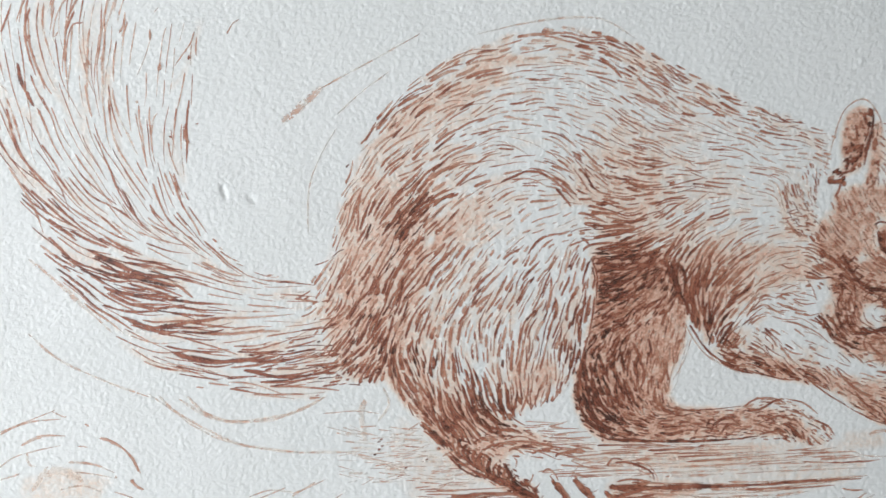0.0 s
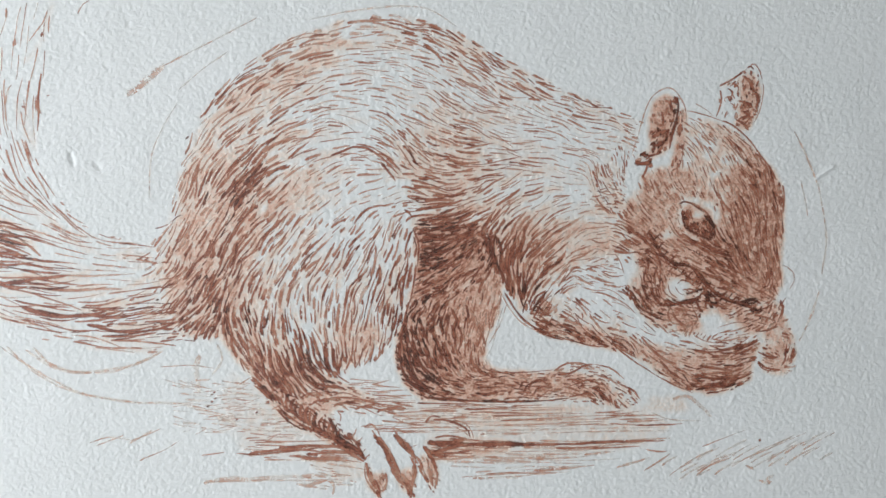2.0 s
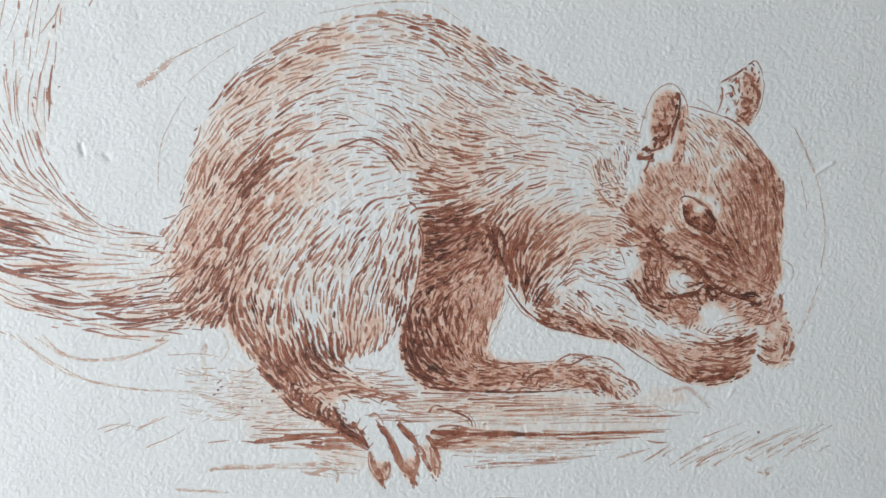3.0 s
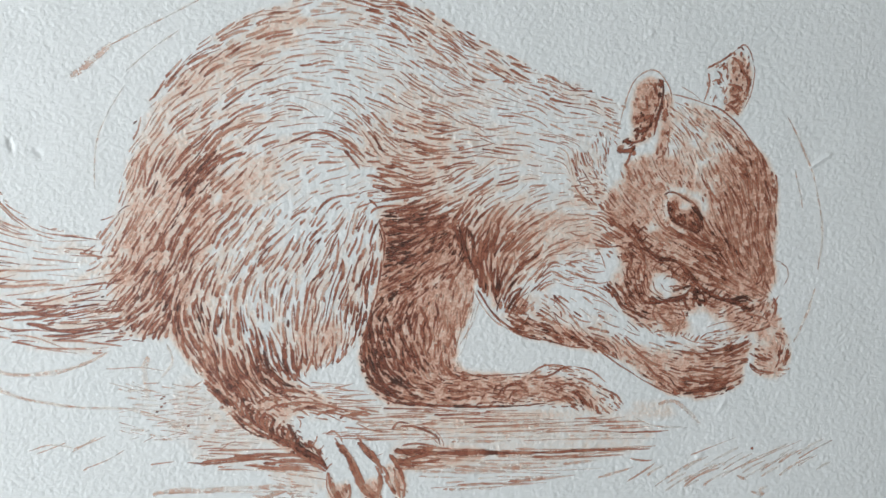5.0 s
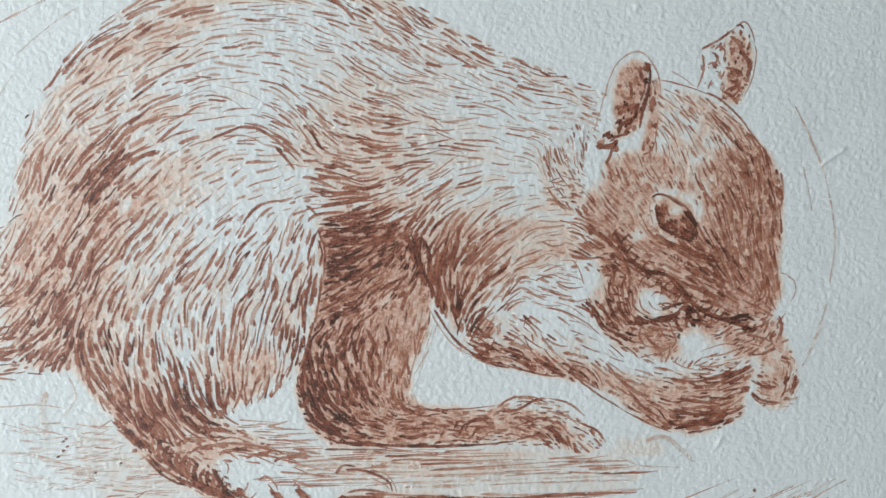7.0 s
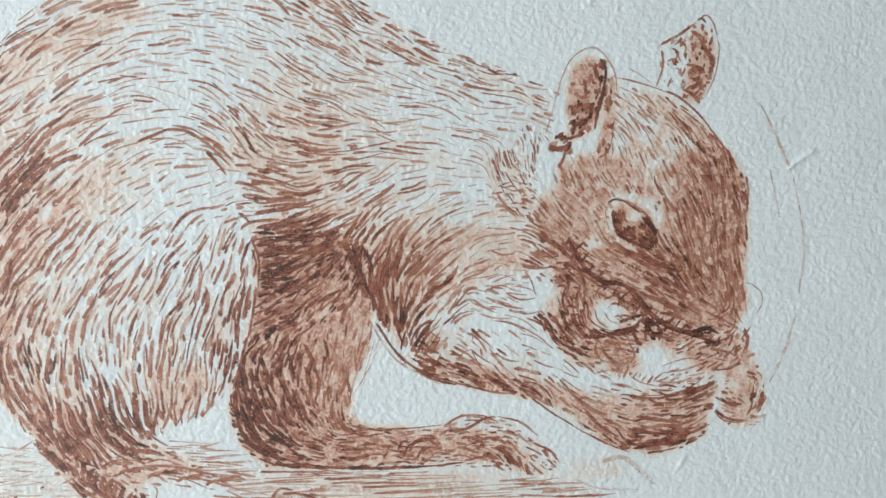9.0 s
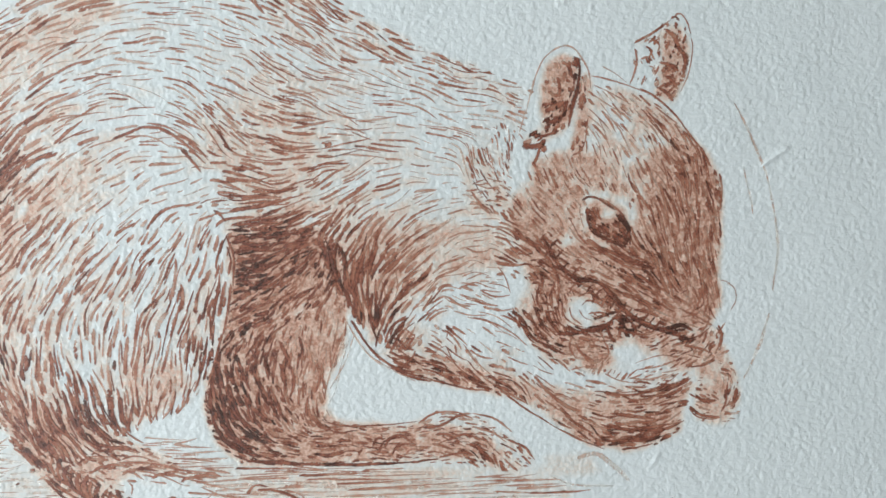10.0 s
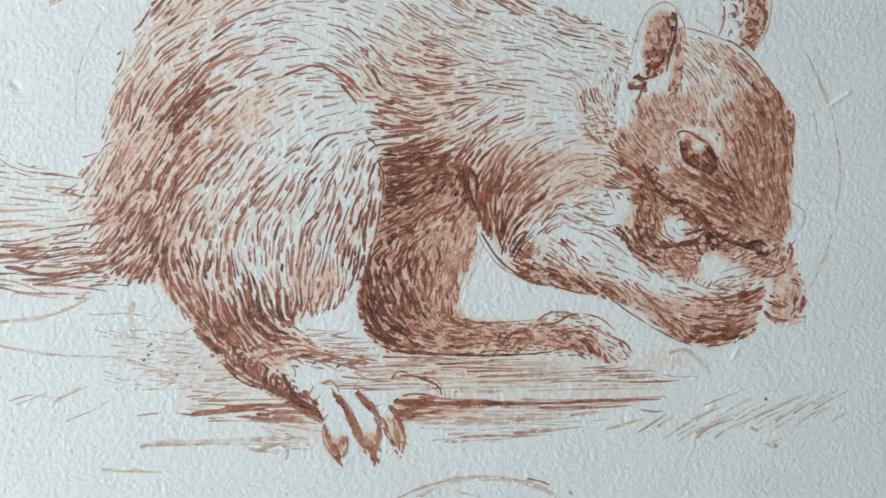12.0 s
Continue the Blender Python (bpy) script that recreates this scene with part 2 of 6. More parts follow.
class Ink:
    """Strokes gathered into one mesh."""

    def __init__(self):
        self.co, self.quads, self.tone, self.rim, self.n = [], [], [], [], 0

    def ribbon(self, p, width, tone, lift=0.0, blunt=0.5, wobble=0.25, fade=0.15):
        n = len(p)
        s = np.linspace(0, 1, n)
        d = np.gradient(p, axis=0)
        d /= np.hypot(d[:, 0], d[:, 1])[:, None] + 1e-9
        side = np.column_stack([-d[:, 1], d[:, 0]])
        prof = np.clip(s / 0.14 + 0.3, 0, 1) ** 0.7 * np.clip((1 - s) / (0.75 - 0.55 * blunt) + 0.05 + 0.25 * blunt, 0, 1) ** 0.7
        knots = np.linspace(0, 1, max(3, n // 4))
        wl, wr = (width / 2 * prof * np.interp(s, knots, (1.05 + wobble * rng.standard_normal(len(knots))).clip(0.5, 1.7)) for _ in (0, 1))
        rows = np.stack([p + side * wl[:, None], p, p - side * wr[:, None]], 1).reshape(-1, 2)
        z = height(rows) + 0.012 + lift
        self.co.append(np.column_stack([rows, z]) / 1000)
        k = 3 * np.arange(n - 1)[:, None]
        self.quads.append(self.n + np.vstack([k + [1, 0, 3, 4], k + [2, 1, 4, 5]]))
        edge = np.array([0.05, -0.05, 0.05])
        i, j = ((p[:, 0] - OX) / CELL).astype(int).clip(0, NX - 1), ((p[:, 1] - OY) / CELL).astype(int).clip(0, NY - 1)
        mottle = np.interp(s, knots, 0.07 * rng.standard_normal(len(knots)))
        self.tone.append(((tone + mottle - fade * s - 0.08 * TOOTH[j, i])[:, None] + edge).ravel())
        rim = np.tile([1.0, 0.0, 1.0], (n, 1))
        rim[0], rim[-1] = 1.0, 1.0
        self.rim.append(rim.ravel())
        self.n += 3 * n

    def build(self, name, parent, label="", kind=""):
        me = mesh_of(name, np.vstack(self.co), np.vstack(self.quads), tone=np.concatenate(self.tone), rim=np.concatenate(self.rim))
        me.materials.append(INK)
        ob = new(name, me)
        ob.parent = parent
        return tagged(ob, label, kind=kind)


def inside(poly, p):
    x, y = p[:, 0], p[:, 1]
    hit = np.zeros(len(p), bool)
    for (x0, y0), (x1, y1) in zip(poly, np.roll(poly, -1, 0)):
        hit ^= ((y0 > y) != (y1 > y)) & (x < (x1 - x0) * (y - y0) / (y1 - y0 + 1e-12) + x0)
    return hit


class Field:
    """Hair directions and stroke habits, blended between guides: u, v, angle, length, width, tone, density, wash."""

    def __init__(self, grid, *lists):
        g = np.array([r for rows in lists for r in rows], float)
        self.at = on(grid, g[:, :2])
        turn = math.degrees(math.atan2(*(on(grid, [(801, 441)]) - on(grid, [(800, 441)]))[0][::-1]))
        a = np.radians(g[:, 2] + turn)
        self.dir = np.column_stack([np.cos(a), np.sin(a)])
        self.habit = g[:, 3:] * np.array([UNIT[grid], UNIT[grid], 1, 1, 1])

    def near(self, p, ahead=None):
        d2 = ((p[:, None] - self.at[None]) ** 2).sum(-1)
        w = 1 / (d2 + 1.5) ** 1.8
        w /= w.sum(1, keepdims=True)
        c, s = self.dir[:, 0], self.dir[:, 1]
        turn = 0.5 * np.arctan2(w @ (2 * c * s), w @ (c * c - s * s))
        d = np.column_stack([np.cos(turn), np.sin(turn)])
        ahead = self.dir[w.argmax(1)] if ahead is None else ahead
        d *= np.where((d * ahead).sum(1) < 0, -1.0, 1.0)[:, None]
        return d, w @ self.habit


FINE = 0.125  # millimetres
TAKEN = np.zeros((int(SHEET_H * 1000 / FINE) + 2, int(SHEET_W * 1000 / FINE) + 2), bool)  # where a hair already lies
DISCS = [np.argwhere(np.hypot(*np.mgrid[-r : r + 1, -r : r + 1]) <= r + 0.3) - r for r in range(12)]
SWAY = band_noise(rng, 4, 11)


def cells(p):
    return ((p[:, 1] - OY) / FINE).astype(int).clip(0, TAKEN.shape[0] - 1), ((p[:, 0] - OX) / FINE).astype(int).clip(0, TAKEN.shape[1] - 1)


def claim(p, reach):
    """Keep the next hairs clear of this one."""
    fine = np.vstack([p, (p[1:] + p[:-1]) / 2])
    j, i = cells(fine)
    d = DISCS[min(11, max(1, int(round(reach / FINE))))]
    TAKEN[(j[:, None] + d[:, 0]).clip(0, TAKEN.shape[0] - 1), (i[:, None] + d[:, 1]).clip(0, TAKEN.shape[1] - 1)] = True


def fur(ink, field, grid, outline, holes=(), spacing=0.62, over=1.4, fine=1.0, loose=1.0, short=0.9, air=1.0, sway=1.0, least=0.45):
    """Short strokes that fill an outline side by side: pale washes first, then hairs that keep clear of each other, then darker accents."""
    poly = on(grid, outline)
    lo, hi = poly.min(0), poly.max(0)
    gaps = [(on(grid, [(u, v)])[0], r * UNIT[grid]) for u, v, r in holes]
    for layer, pitch in (("wash", spacing * 1.5), ("hair", spacing * 0.6), ("accent", spacing * 1.4)):
        xs, ys = np.arange(lo[0], hi[0], pitch), np.arange(lo[1], hi[1], pitch)
        p = np.stack(np.meshgrid(xs, ys), -1).reshape(-1, 2)
        p += rng.uniform(-0.6, 0.6, p.shape) * pitch
        p = p[inside(poly, p)]
        if not len(p):
            continue
        p = p[rng.permutation(len(p))]
        _, h = field.near(p)
        # clumps: hairs gather into locks, with bare paper between
        lock = 0.5 + 0.5 * np.tanh(1.2 * clump(p))
        chance = {"wash": h[:, 4] * (0.55 + 0.6 * lock), "hair": 0.12 + 1.2 * h[:, 3], "accent": h[:, 3] * np.clip(h[:, 2] * 2.2 - 0.85, 0.05, 1)}[layer]
        keep = rng.uniform(0, 1, len(p)) < chance
        p, h, depth = p[keep], h[keep], 1 - lock[keep]
        length = short * h[:, 0] * rng.uniform(0.5, 1.35, len(p)) * (0.9 if layer == "wash" else 1.0)
        step, tracks = 0.4, [p]
        bend, curl = rng.normal(0, 0.07 * loose, len(p)), rng.normal(0, 0.022 * loose, len(p))
        q, way = p, None
        for k in range(int(length.max() / step) + 1 if len(p) else 0):
            way, _ = field.near(q, way)
            i, j = ((q[:, 0] - OX) / CELL).astype(int).clip(0, NX - 1), ((q[:, 1] - OY) / CELL).astype(int).clip(0, NY - 1)
            turn = bend + curl * k + 0.10 * sway * SWAY[j, i]
            c, s = np.cos(turn), np.sin(turn)
            q = q + step * np.column_stack([c * way[:, 0] - s * way[:, 1], s * way[:, 0] + c * way[:, 1]])
            tracks.append(q)
        if len(tracks) < 4:
            continue
        tr = np.stack(tracks, 1)
        ok = inside(poly, tr.reshape(-1, 2)).reshape(tr.shape[:2])
        for c, r in gaps:
            ok &= np.hypot(*(tr - c).transpose(2, 0, 1)) > r
        for i in range(len(p)):
            n = int(length[i] / step) + 1
            bad = np.flatnonzero(~ok[i, :n])
            if len(bad):
                n = min(n, bad[0] + int((over if layer != "wash" else 0.4) * rng.uniform(0, 1) / step))
                if not ok[i, 0]:
                    continue
            if n < 3:
                continue
            w, tone = h[i, 1] * (0.5 + 0.8 * rng.uniform(0, 1) ** 1.5) * fine, h[i, 2] + rng.uniform(-0.2, 0.12) + 0.12 * (depth[i] - 0.5)
            if layer == "wash":
                soak(tr[i, :n], h[i, 1] * (0.5 + 0.8 * h[i, 2]))
            elif layer == "hair":
                met = np.flatnonzero(TAKEN[cells(tr[i, :n])])
                if len(met):
                    if met[0] < max(4, least * n):
                        continue
                    n = met[0]
                ink.ribbon(tr[i, :n], w, tone, 0.006 + rng.uniform(0, 0.004), rng.uniform(0.3, 1.0), 0.2)
                claim(tr[i, :n], 0.5 * w + air * (0.03 + 0.42 * max(0, 1 - h[i, 3]) ** 1.3 + 2.2 * max(0, 0.3 - h[i, 3])) * (0.6 + 0.8 * (1 - depth[i])))
            else:
                ink.ribbon(tr[i, : max(3, int(n * 0.7))], w * 0.75, tone + 0.15, 0.013 + rng.uniform(0, 0.003), 0.6, 0.2)


STAIN = np.zeros((NY, NX))  # pigment of the thin washes that has soaked into the sheet


POOL = np.zeros((NY, NX))


def pool(grid, amount, pts):
    """An even wash that fills an outline."""
    poly = on(grid, pts)
    (i0, j0), (i1, j1) = (np.rint((f(poly, 0) - (OX, OY)) / CELL).astype(int) for f in (np.min, np.max))
    part_x, part_y = gx[j0:j1, i0:i1], gy[j0:j1, i0:i1]
    hit = inside(poly, np.column_stack([part_x.ravel(), part_y.ravel()])).reshape(part_x.shape)
    layer = amount * hit * (0.8 + 0.28 * CLUMP[j0:j1, i0:i1]).clip(0.25, 1.4)
    POOL[j0:j1, i0:i1] = 1 - (1 - POOL[j0:j1, i0:i1]) * (1 - layer)


def bare(grid, u, v, wide):
    """A spot that the washes leave white."""
    (x, y), wide = on(grid, [(u, v)])[0], wide * UNIT[grid]
    keep = 1 - np.exp(-(((gx - x) ** 2 + (gy - y) ** 2) * (1 + 0.45 * CLUMP).clip(0.3, 3) / wide**2) ** 2)
    np.multiply(POOL, keep, out=POOL)
    np.multiply(STAIN, keep, out=STAIN)


def soak(p, amount):
    """A thin wash laid along a short path."""
    i, j = np.rint((p[:, 0] - OX) / CELL).astype(int).clip(0, NX - 1), np.rint((p[:, 1] - OY) / CELL).astype(int).clip(0, NY - 1)
    np.add.at(STAIN, (j, i), amount)


CLUMP = band_noise(rng, 1.6, 5.0)


def clump(p):
    i, j = ((p[:, 0] - OX) / CELL).astype(int).clip(0, NX - 1), ((p[:, 1] - OY) / CELL).astype(int).clip(0, NY - 1)
    return CLUMP[j, i]


def sweep(ink, grid, rail_a, rail_b, n, span, reach, width, tone, vary=0.12, side=(0, 1), lift=0.006, jitter=0.01, wet=0.0):
    """Strokes that run along between two rails. span: where along the rails they begin; reach: how far they run."""
    a, b = (spline(on(grid, r), 0.3) for r in (rail_a, rail_b))
    s = np.linspace(0, 1, 160)
    a, b = (np.column_stack([np.interp(s, np.linspace(0, 1, len(c)), c[:, k]) for k in (0, 1)]) for c in (a, b))
    for _ in range(n if wet else int(2.6 * n)):
        k, s0, r = rng.uniform(*side), rng.uniform(*span), rng.uniform(*reach)
        s1 = min(1.0, s0 + r)
        drift = rng.uniform(-jitter, jitter) * 3
        m = max(5, int(160 * (s1 - s0)))
        t = np.linspace(s0, s1, m)
        kk = k + drift * np.linspace(-1, 1, m)
        pts = np.column_stack([np.interp(t, s, a[:, c]) * (1 - kk) + np.interp(t, s, b[:, c]) * kk for c in (0, 1)])
        if wet:
            soak(spline(pts[:: max(1, m // 8)], 0.25), wet)
            continue
        line, w = spline(pts[:: max(1, m // 8)], 0.4), width * UNIT[grid] * rng.uniform(0.55, 1.4)
        if TAKEN[cells(line)].mean() > 0.55:
            continue
        claim(line, 0.5 * w + 0.03)
        ink.ribbon(line, w, tone + rng.uniform(-vary, vary), lift + rng.uniform(0, 0.004), rng.uniform(0.2, 0.9))


def mark(parent, grid, pts, width, tone, name="brush_stroke", blunt=0.7, fade=0.08, lift=0.016, label=""):
    """One stroke of the brush, an object of its own."""
    ink = Ink()
    ink.ribbon(spline(on(grid, pts)), 0.8 * width * UNIT[grid], tone, lift, blunt, 0.42, fade)
    return ink.build(name, parent, label)


# ---- the study, part by part ----
# trunk: back, rump, shoulder and thigh. Guides: u, v, angle, length, width, tone, density, wash
RUMP = [
    (350, 265, 58, 36, 5, 0.4, 0.715, 0.288), (345, 330, 72, 41, 6, 0.5, 0.795, 0.346), (318, 392, 58, 38, 5, 0.38, 0.715, 0.288), (395, 195, 46, 48, 6, 0.43, 0.715, 0.288),
    (440, 225, 40, 50, 6, 0.46, 0.715, 0.288), (470, 130, 36, 53, 6, 0.48, 0.75, 0.288), (530, 170, 28, 55, 6, 0.4, 0.636, 0.202), (560, 90, 22, 55, 7, 0.46, 0.75, 0.288),
    (620, 58, 12, 50, 6, 0.4, 0.715, 0.23), (690, 36, -2, 43, 6, 0.43, 0.795, 0.23), (400, 280, 52, 48, 6, 0.5, 0.795, 0.403), (385, 350, 62, 46, 6, 0.54, 0.795, 0.461),
]
BACK = [
    (750, 48, -16, 34, 6, 0.57, 1, 0.4), (810, 75, -28, 34, 6, 0.52, 0.99, 0.3), (870, 105, -32, 34, 5, 0.52, 0.99, 0.3), (930, 138, -30, 34, 6, 0.56, 0.99, 0.35),
    (1.01e+03, 172, -20, 36, 5, 0.52, 0.88, 0.2), (1.09e+03, 192, -18, 32, 5, 0.5, 0.88, 0.2), (620, 105, 8, 36, 3.4, 0.44, 0.495, 0.05), (690, 120, -6, 34, 3.4, 0.44, 0.44, 0),
    (650, 165, -4, 36, 3.4, 0.48, 0.33, 0), (560, 205, 12, 57, 4.2, 0.5, 0.55, 0.1), (760, 110, -24, 36, 3.4, 0.48, 0.66, 0.1), (640, 215, -4, 44, 3.4, 0.48, 0.275, 0),
]
SADDLE = [
    (730, 195, -24, 39, 4.2, 0.51, 0.575, 0.15), (820, 150, -34, 39, 3.4, 0.49, 0.747, 0.2), (750, 245, -36, 30, 5, 0.53, 0.92, 0.55), (790, 200, -30, 44, 4.2, 0.51, 0.747, 0.35),
    (800, 265, -12, 34, 6, 0.55, 0.92, 0.55), (860, 225, -18, 39, 3.4, 0.45, 0.69, 0.3), (920, 195, -18, 42, 3.4, 0.45, 0.46, 0.05), (980, 225, -14, 44, 3.4, 0.43, 0.402, 0),
    (1.06e+03, 235, -16, 44, 3.4, 0.43, 0.46, 0), (880, 290, -4, 42, 4.2, 0.53, 0.69, 0.35), (950, 270, -8, 42, 3.4, 0.49, 0.46, 0.05), (1e+03, 300, -14, 39, 3.4, 0.45, 0.46, 0.05),
]
SHOULDER = [
    (760, 310, -6, 34, 7, 0.58, 0.994, 0.784), (830, 310, 6, 32, 5, 0.5, 0.696, 0.49), (780, 355, 4, 34, 7, 0.64, 0.994, 0.833), (850, 350, 28, 34, 5, 0.52, 0.696, 0.49),
    (910, 335, 24, 30, 5, 0.5, 0.597, 0.245), (960, 340, 18, 26, 4, 0.42, 0.348, 0.147), (1.01e+03, 350, 10, 26, 4, 0.33, 0.264, 0.105), (820, 385, 24, 34, 7, 0.62, 0.994, 0.784),
    (900, 390, 44, 34, 5, 0.54, 0.746, 0.49), (960, 400, 42, 36, 5, 0.5, 0.597, 0.735), (1.02e+03, 410, 30, 34, 5, 0.41, 0.44, 0.525), (1.07e+03, 380, 10, 30, 5, 0.43, 0.528, 0.49),
]
FORELEG = [
    (872, 420, 104, 44, 9, 0.72, 0.85, 0.675), (888, 470, 108, 46, 9, 0.72, 0.85, 0.6), (908, 435, 78, 48, 10, 0.66, 0.85, 0.525), (918, 490, 84, 46, 10, 0.68, 0.85, 0.525),
    (955, 430, 58, 46, 8, 0.54, 0.765, 0.562), (1e+03, 430, 34, 42, 6, 0.42, 0.595, 0.488), (1.05e+03, 440, 20, 36, 5, 0.36, 0.51, 0.375), (938, 525, 66, 36, 9, 0.7, 0.85, 0.637),
    (968, 505, 50, 38, 7, 0.56, 0.68, 0.375), (892, 395, 60, 36, 7, 0.56, 0.68, 0.45), (930, 402, 54, 36, 6, 0.5, 0.595, 0.375), (940, 465, 70, 46, 9, 0.6, 0.807, 0.525),
]
NECK = [
    (1.08e+03, 300, -78, 24, 5, 0.56, 0.99, 0.4), (1.09e+03, 350, -62, 28, 6, 0.58, 1, 0.75), (1.11e+03, 410, -30, 28, 6, 0.58, 0.99, 0.8), (990, 475, 34, 36, 5, 0.54, 0.66, 0.4), (1.05e+03, 480, -24, 30, 4, 0.5, 0.66, 0.2),
]
THIGH = [
    (470, 285, 44, 36, 8.4, 0.66, 0.72, 0.51), (520, 260, 32, 40, 6, 0.52, 0.56, 0.255), (530, 310, 40, 34, 6, 0.44, 0.56, 0.637), (590, 290, 28, 32, 4.8, 0.4, 0.32, 0.383),
    (440, 340, 50, 36, 8.4, 0.72, 0.76, 0.68), (480, 350, 46, 34, 7.2, 0.58, 0.64, 0.722), (560, 350, 40, 28, 4.8, 0.4, 0.28, 0.34), (610, 340, 34, 28, 4.8, 0.4, 0.2, 0),
    (660, 330, 20, 28, 4.8, 0.42, 0.24, 0), (700, 350, 12, 26, 4.8, 0.46, 0.32, 0.085), (640, 300, 12, 30, 4.8, 0.44, 0.28, 0.0425), (600, 250, 6, 30, 4.8, 0.44, 0.24, 0),
]
HAUNCH = [
    (350, 440, 58, 40, 6.9, 0.54, 0.704, 0.381), (400, 430, 60, 40, 8.05, 0.64, 0.704, 0.462), (460, 420, 54, 40, 6.9, 0.56, 0.633, 0.354), (520, 410, 50, 36, 6.9, 0.5, 0.532, 0.19),
    (580, 400, 50, 30, 5.75, 0.48, 0.352, 0.0544), (640, 390, 54, 32, 5.75, 0.48, 0.32, 0.0272), (700, 400, 66, 34, 5.75, 0.52, 0.352, 0.0544), (730, 420, 74, 36, 6.9, 0.62, 0.422, 0.109),
    (320, 480, 48, 42, 6.9, 0.54, 0.704, 0.326), (380, 500, 60, 42, 8.05, 0.64, 0.704, 0.435), (440, 500, 68, 40, 8.05, 0.58, 0.665, 0.381), (510, 480, 62, 40, 6.9, 0.5, 0.563, 0.19),
]
LOIN = [
    (580, 470, 56, 38, 6.6, 0.53, 0.544, 0.144), (640, 460, 60, 38, 5.5, 0.53, 0.502, 0.072), (690, 460, 64, 38, 6.6, 0.57, 0.502, 0.072), (725, 480, 80, 40, 6.6, 0.65, 0.502, 0.144),
    (340, 550, 44, 40, 6.6, 0.67, 0.837, 0.432), (390, 560, 66, 38, 7.7, 0.71, 0.837, 0.504), (430, 570, 108, 38, 7.7, 0.63, 0.795, 0.504), (490, 550, 96, 42, 7.7, 0.59, 0.753, 0.396),
    (550, 540, 92, 44, 6.6, 0.55, 0.586, 0.108), (610, 530, 78, 40, 6.6, 0.55, 0.586, 0.216), (660, 540, 76, 38, 6.6, 0.57, 0.586, 0.252), (705, 555, 84, 36, 7.7, 0.71, 0.753, 0.36),
]
HOCK = [
    (450, 615, 118, 36, 7, 0.61, 0.82, 0.56), (500, 620, 112, 42, 7, 0.61, 0.779, 0.42), (550, 605, 106, 46, 7, 0.63, 0.697, 0.175), (600, 590, 96, 42, 7, 0.55, 0.697, 0.28),
    (650, 590, 76, 36, 6, 0.55, 0.738, 0.42), (680, 595, 70, 30, 5, 0.51, 0.738, 0.35), (480, 665, 128, 32, 7, 0.69, 0.82, 0.63), (530, 665, 124, 38, 8, 0.71, 0.82, 0.56),
    (580, 650, 122, 36, 7, 0.71, 0.82, 0.49), (620, 625, 100, 30, 6, 0.61, 0.738, 0.35), (560, 685, 150, 28, 6, 0.67, 0.82, 0.56), (620, 680, 160, 26, 6, 0.63, 0.738, 0.49),
]
SWIRL = [
    (700, 212, -34, 34, 4, .50, .55, .10), (722, 236, -48, 32, 5, .54, .7, .3), (736, 262, -52, 30, 5, .54, .75, .5), (762, 268, -24, 32, 5, .54, .8, .5), (800, 240, -16, 34, 5, .5, .7, .4),
    (836, 268, 6, 34, 5, .5, .65, .35), (776, 318, -14, 32, 6, .58, .9, .7), (828, 330, 16, 32, 5, .54, .75, .4), (874, 330, 26, 32, 5, .52, .65, .3),
]
TRUNK_EDGE = [
    (280, 420), (312, 383), (326, 318), (341, 246), (380, 174), (425, 124), (476, 86), (537, 55), (608, 31), (690, 17), (762, 27), (823, 47), (883, 83), (943, 118),
    (1003, 151), (1062, 172), (1138, 203), (1132, 240), (1118, 285), (1106, 340), (1132, 400), (1140, 440), (1104, 440), (1092, 470), (1090, 498), (1040, 494), (1000, 512),
    (990, 540), (965, 570), (925, 540), (900, 505), (880, 470), (866, 420), (838, 398), (745, 385), (748, 432), (737, 490), (725, 545), (703, 592),
]
HIND_EDGE = [(692, 612), (668, 632), (630, 645), (606, 655), (625, 678), (560, 700), (490, 700), (450, 650), (405, 585), (350, 592), (300, 540)]
trunk = Ink()
RUFF = [(870, 240, -70, 26, 5, .48, .8, .5), (890, 270, -82, 28, 5, .50, .8, .6), (880, 310, -60, 26, 6, .54, 1, .6), (870, 350, -20, 26, 7, .60, 1, .8), (890, 370, -50, 26, 7, .62, 1, .9), (840, 350, 10, 26, 6, .52, .8, .5)]
fur(trunk, Field("C", RUFF), "C", [(862, 225), (880, 220), (908, 235), (900, 300), (905, 345), (905, 392), (870, 385), (825, 368), (815, 340), (850, 320), (862, 280)], spacing=0.66, loose=2.0, short=1.1, air=1.0)
fur(trunk, Field("A", RUMP, BACK, SADDLE, SHOULDER, FORELEG, NECK, THIGH, HAUNCH, LOIN, HOCK, SWIRL), "A", TRUNK_EDGE + HIND_EDGE, spacing=0.62, loose=0.85, short=1.5, fine=1.0)
trunk = trunk.build("trunk_hatching", sheet, "dense rust-brown fur-like brush strokes over pale wash", "stuff")

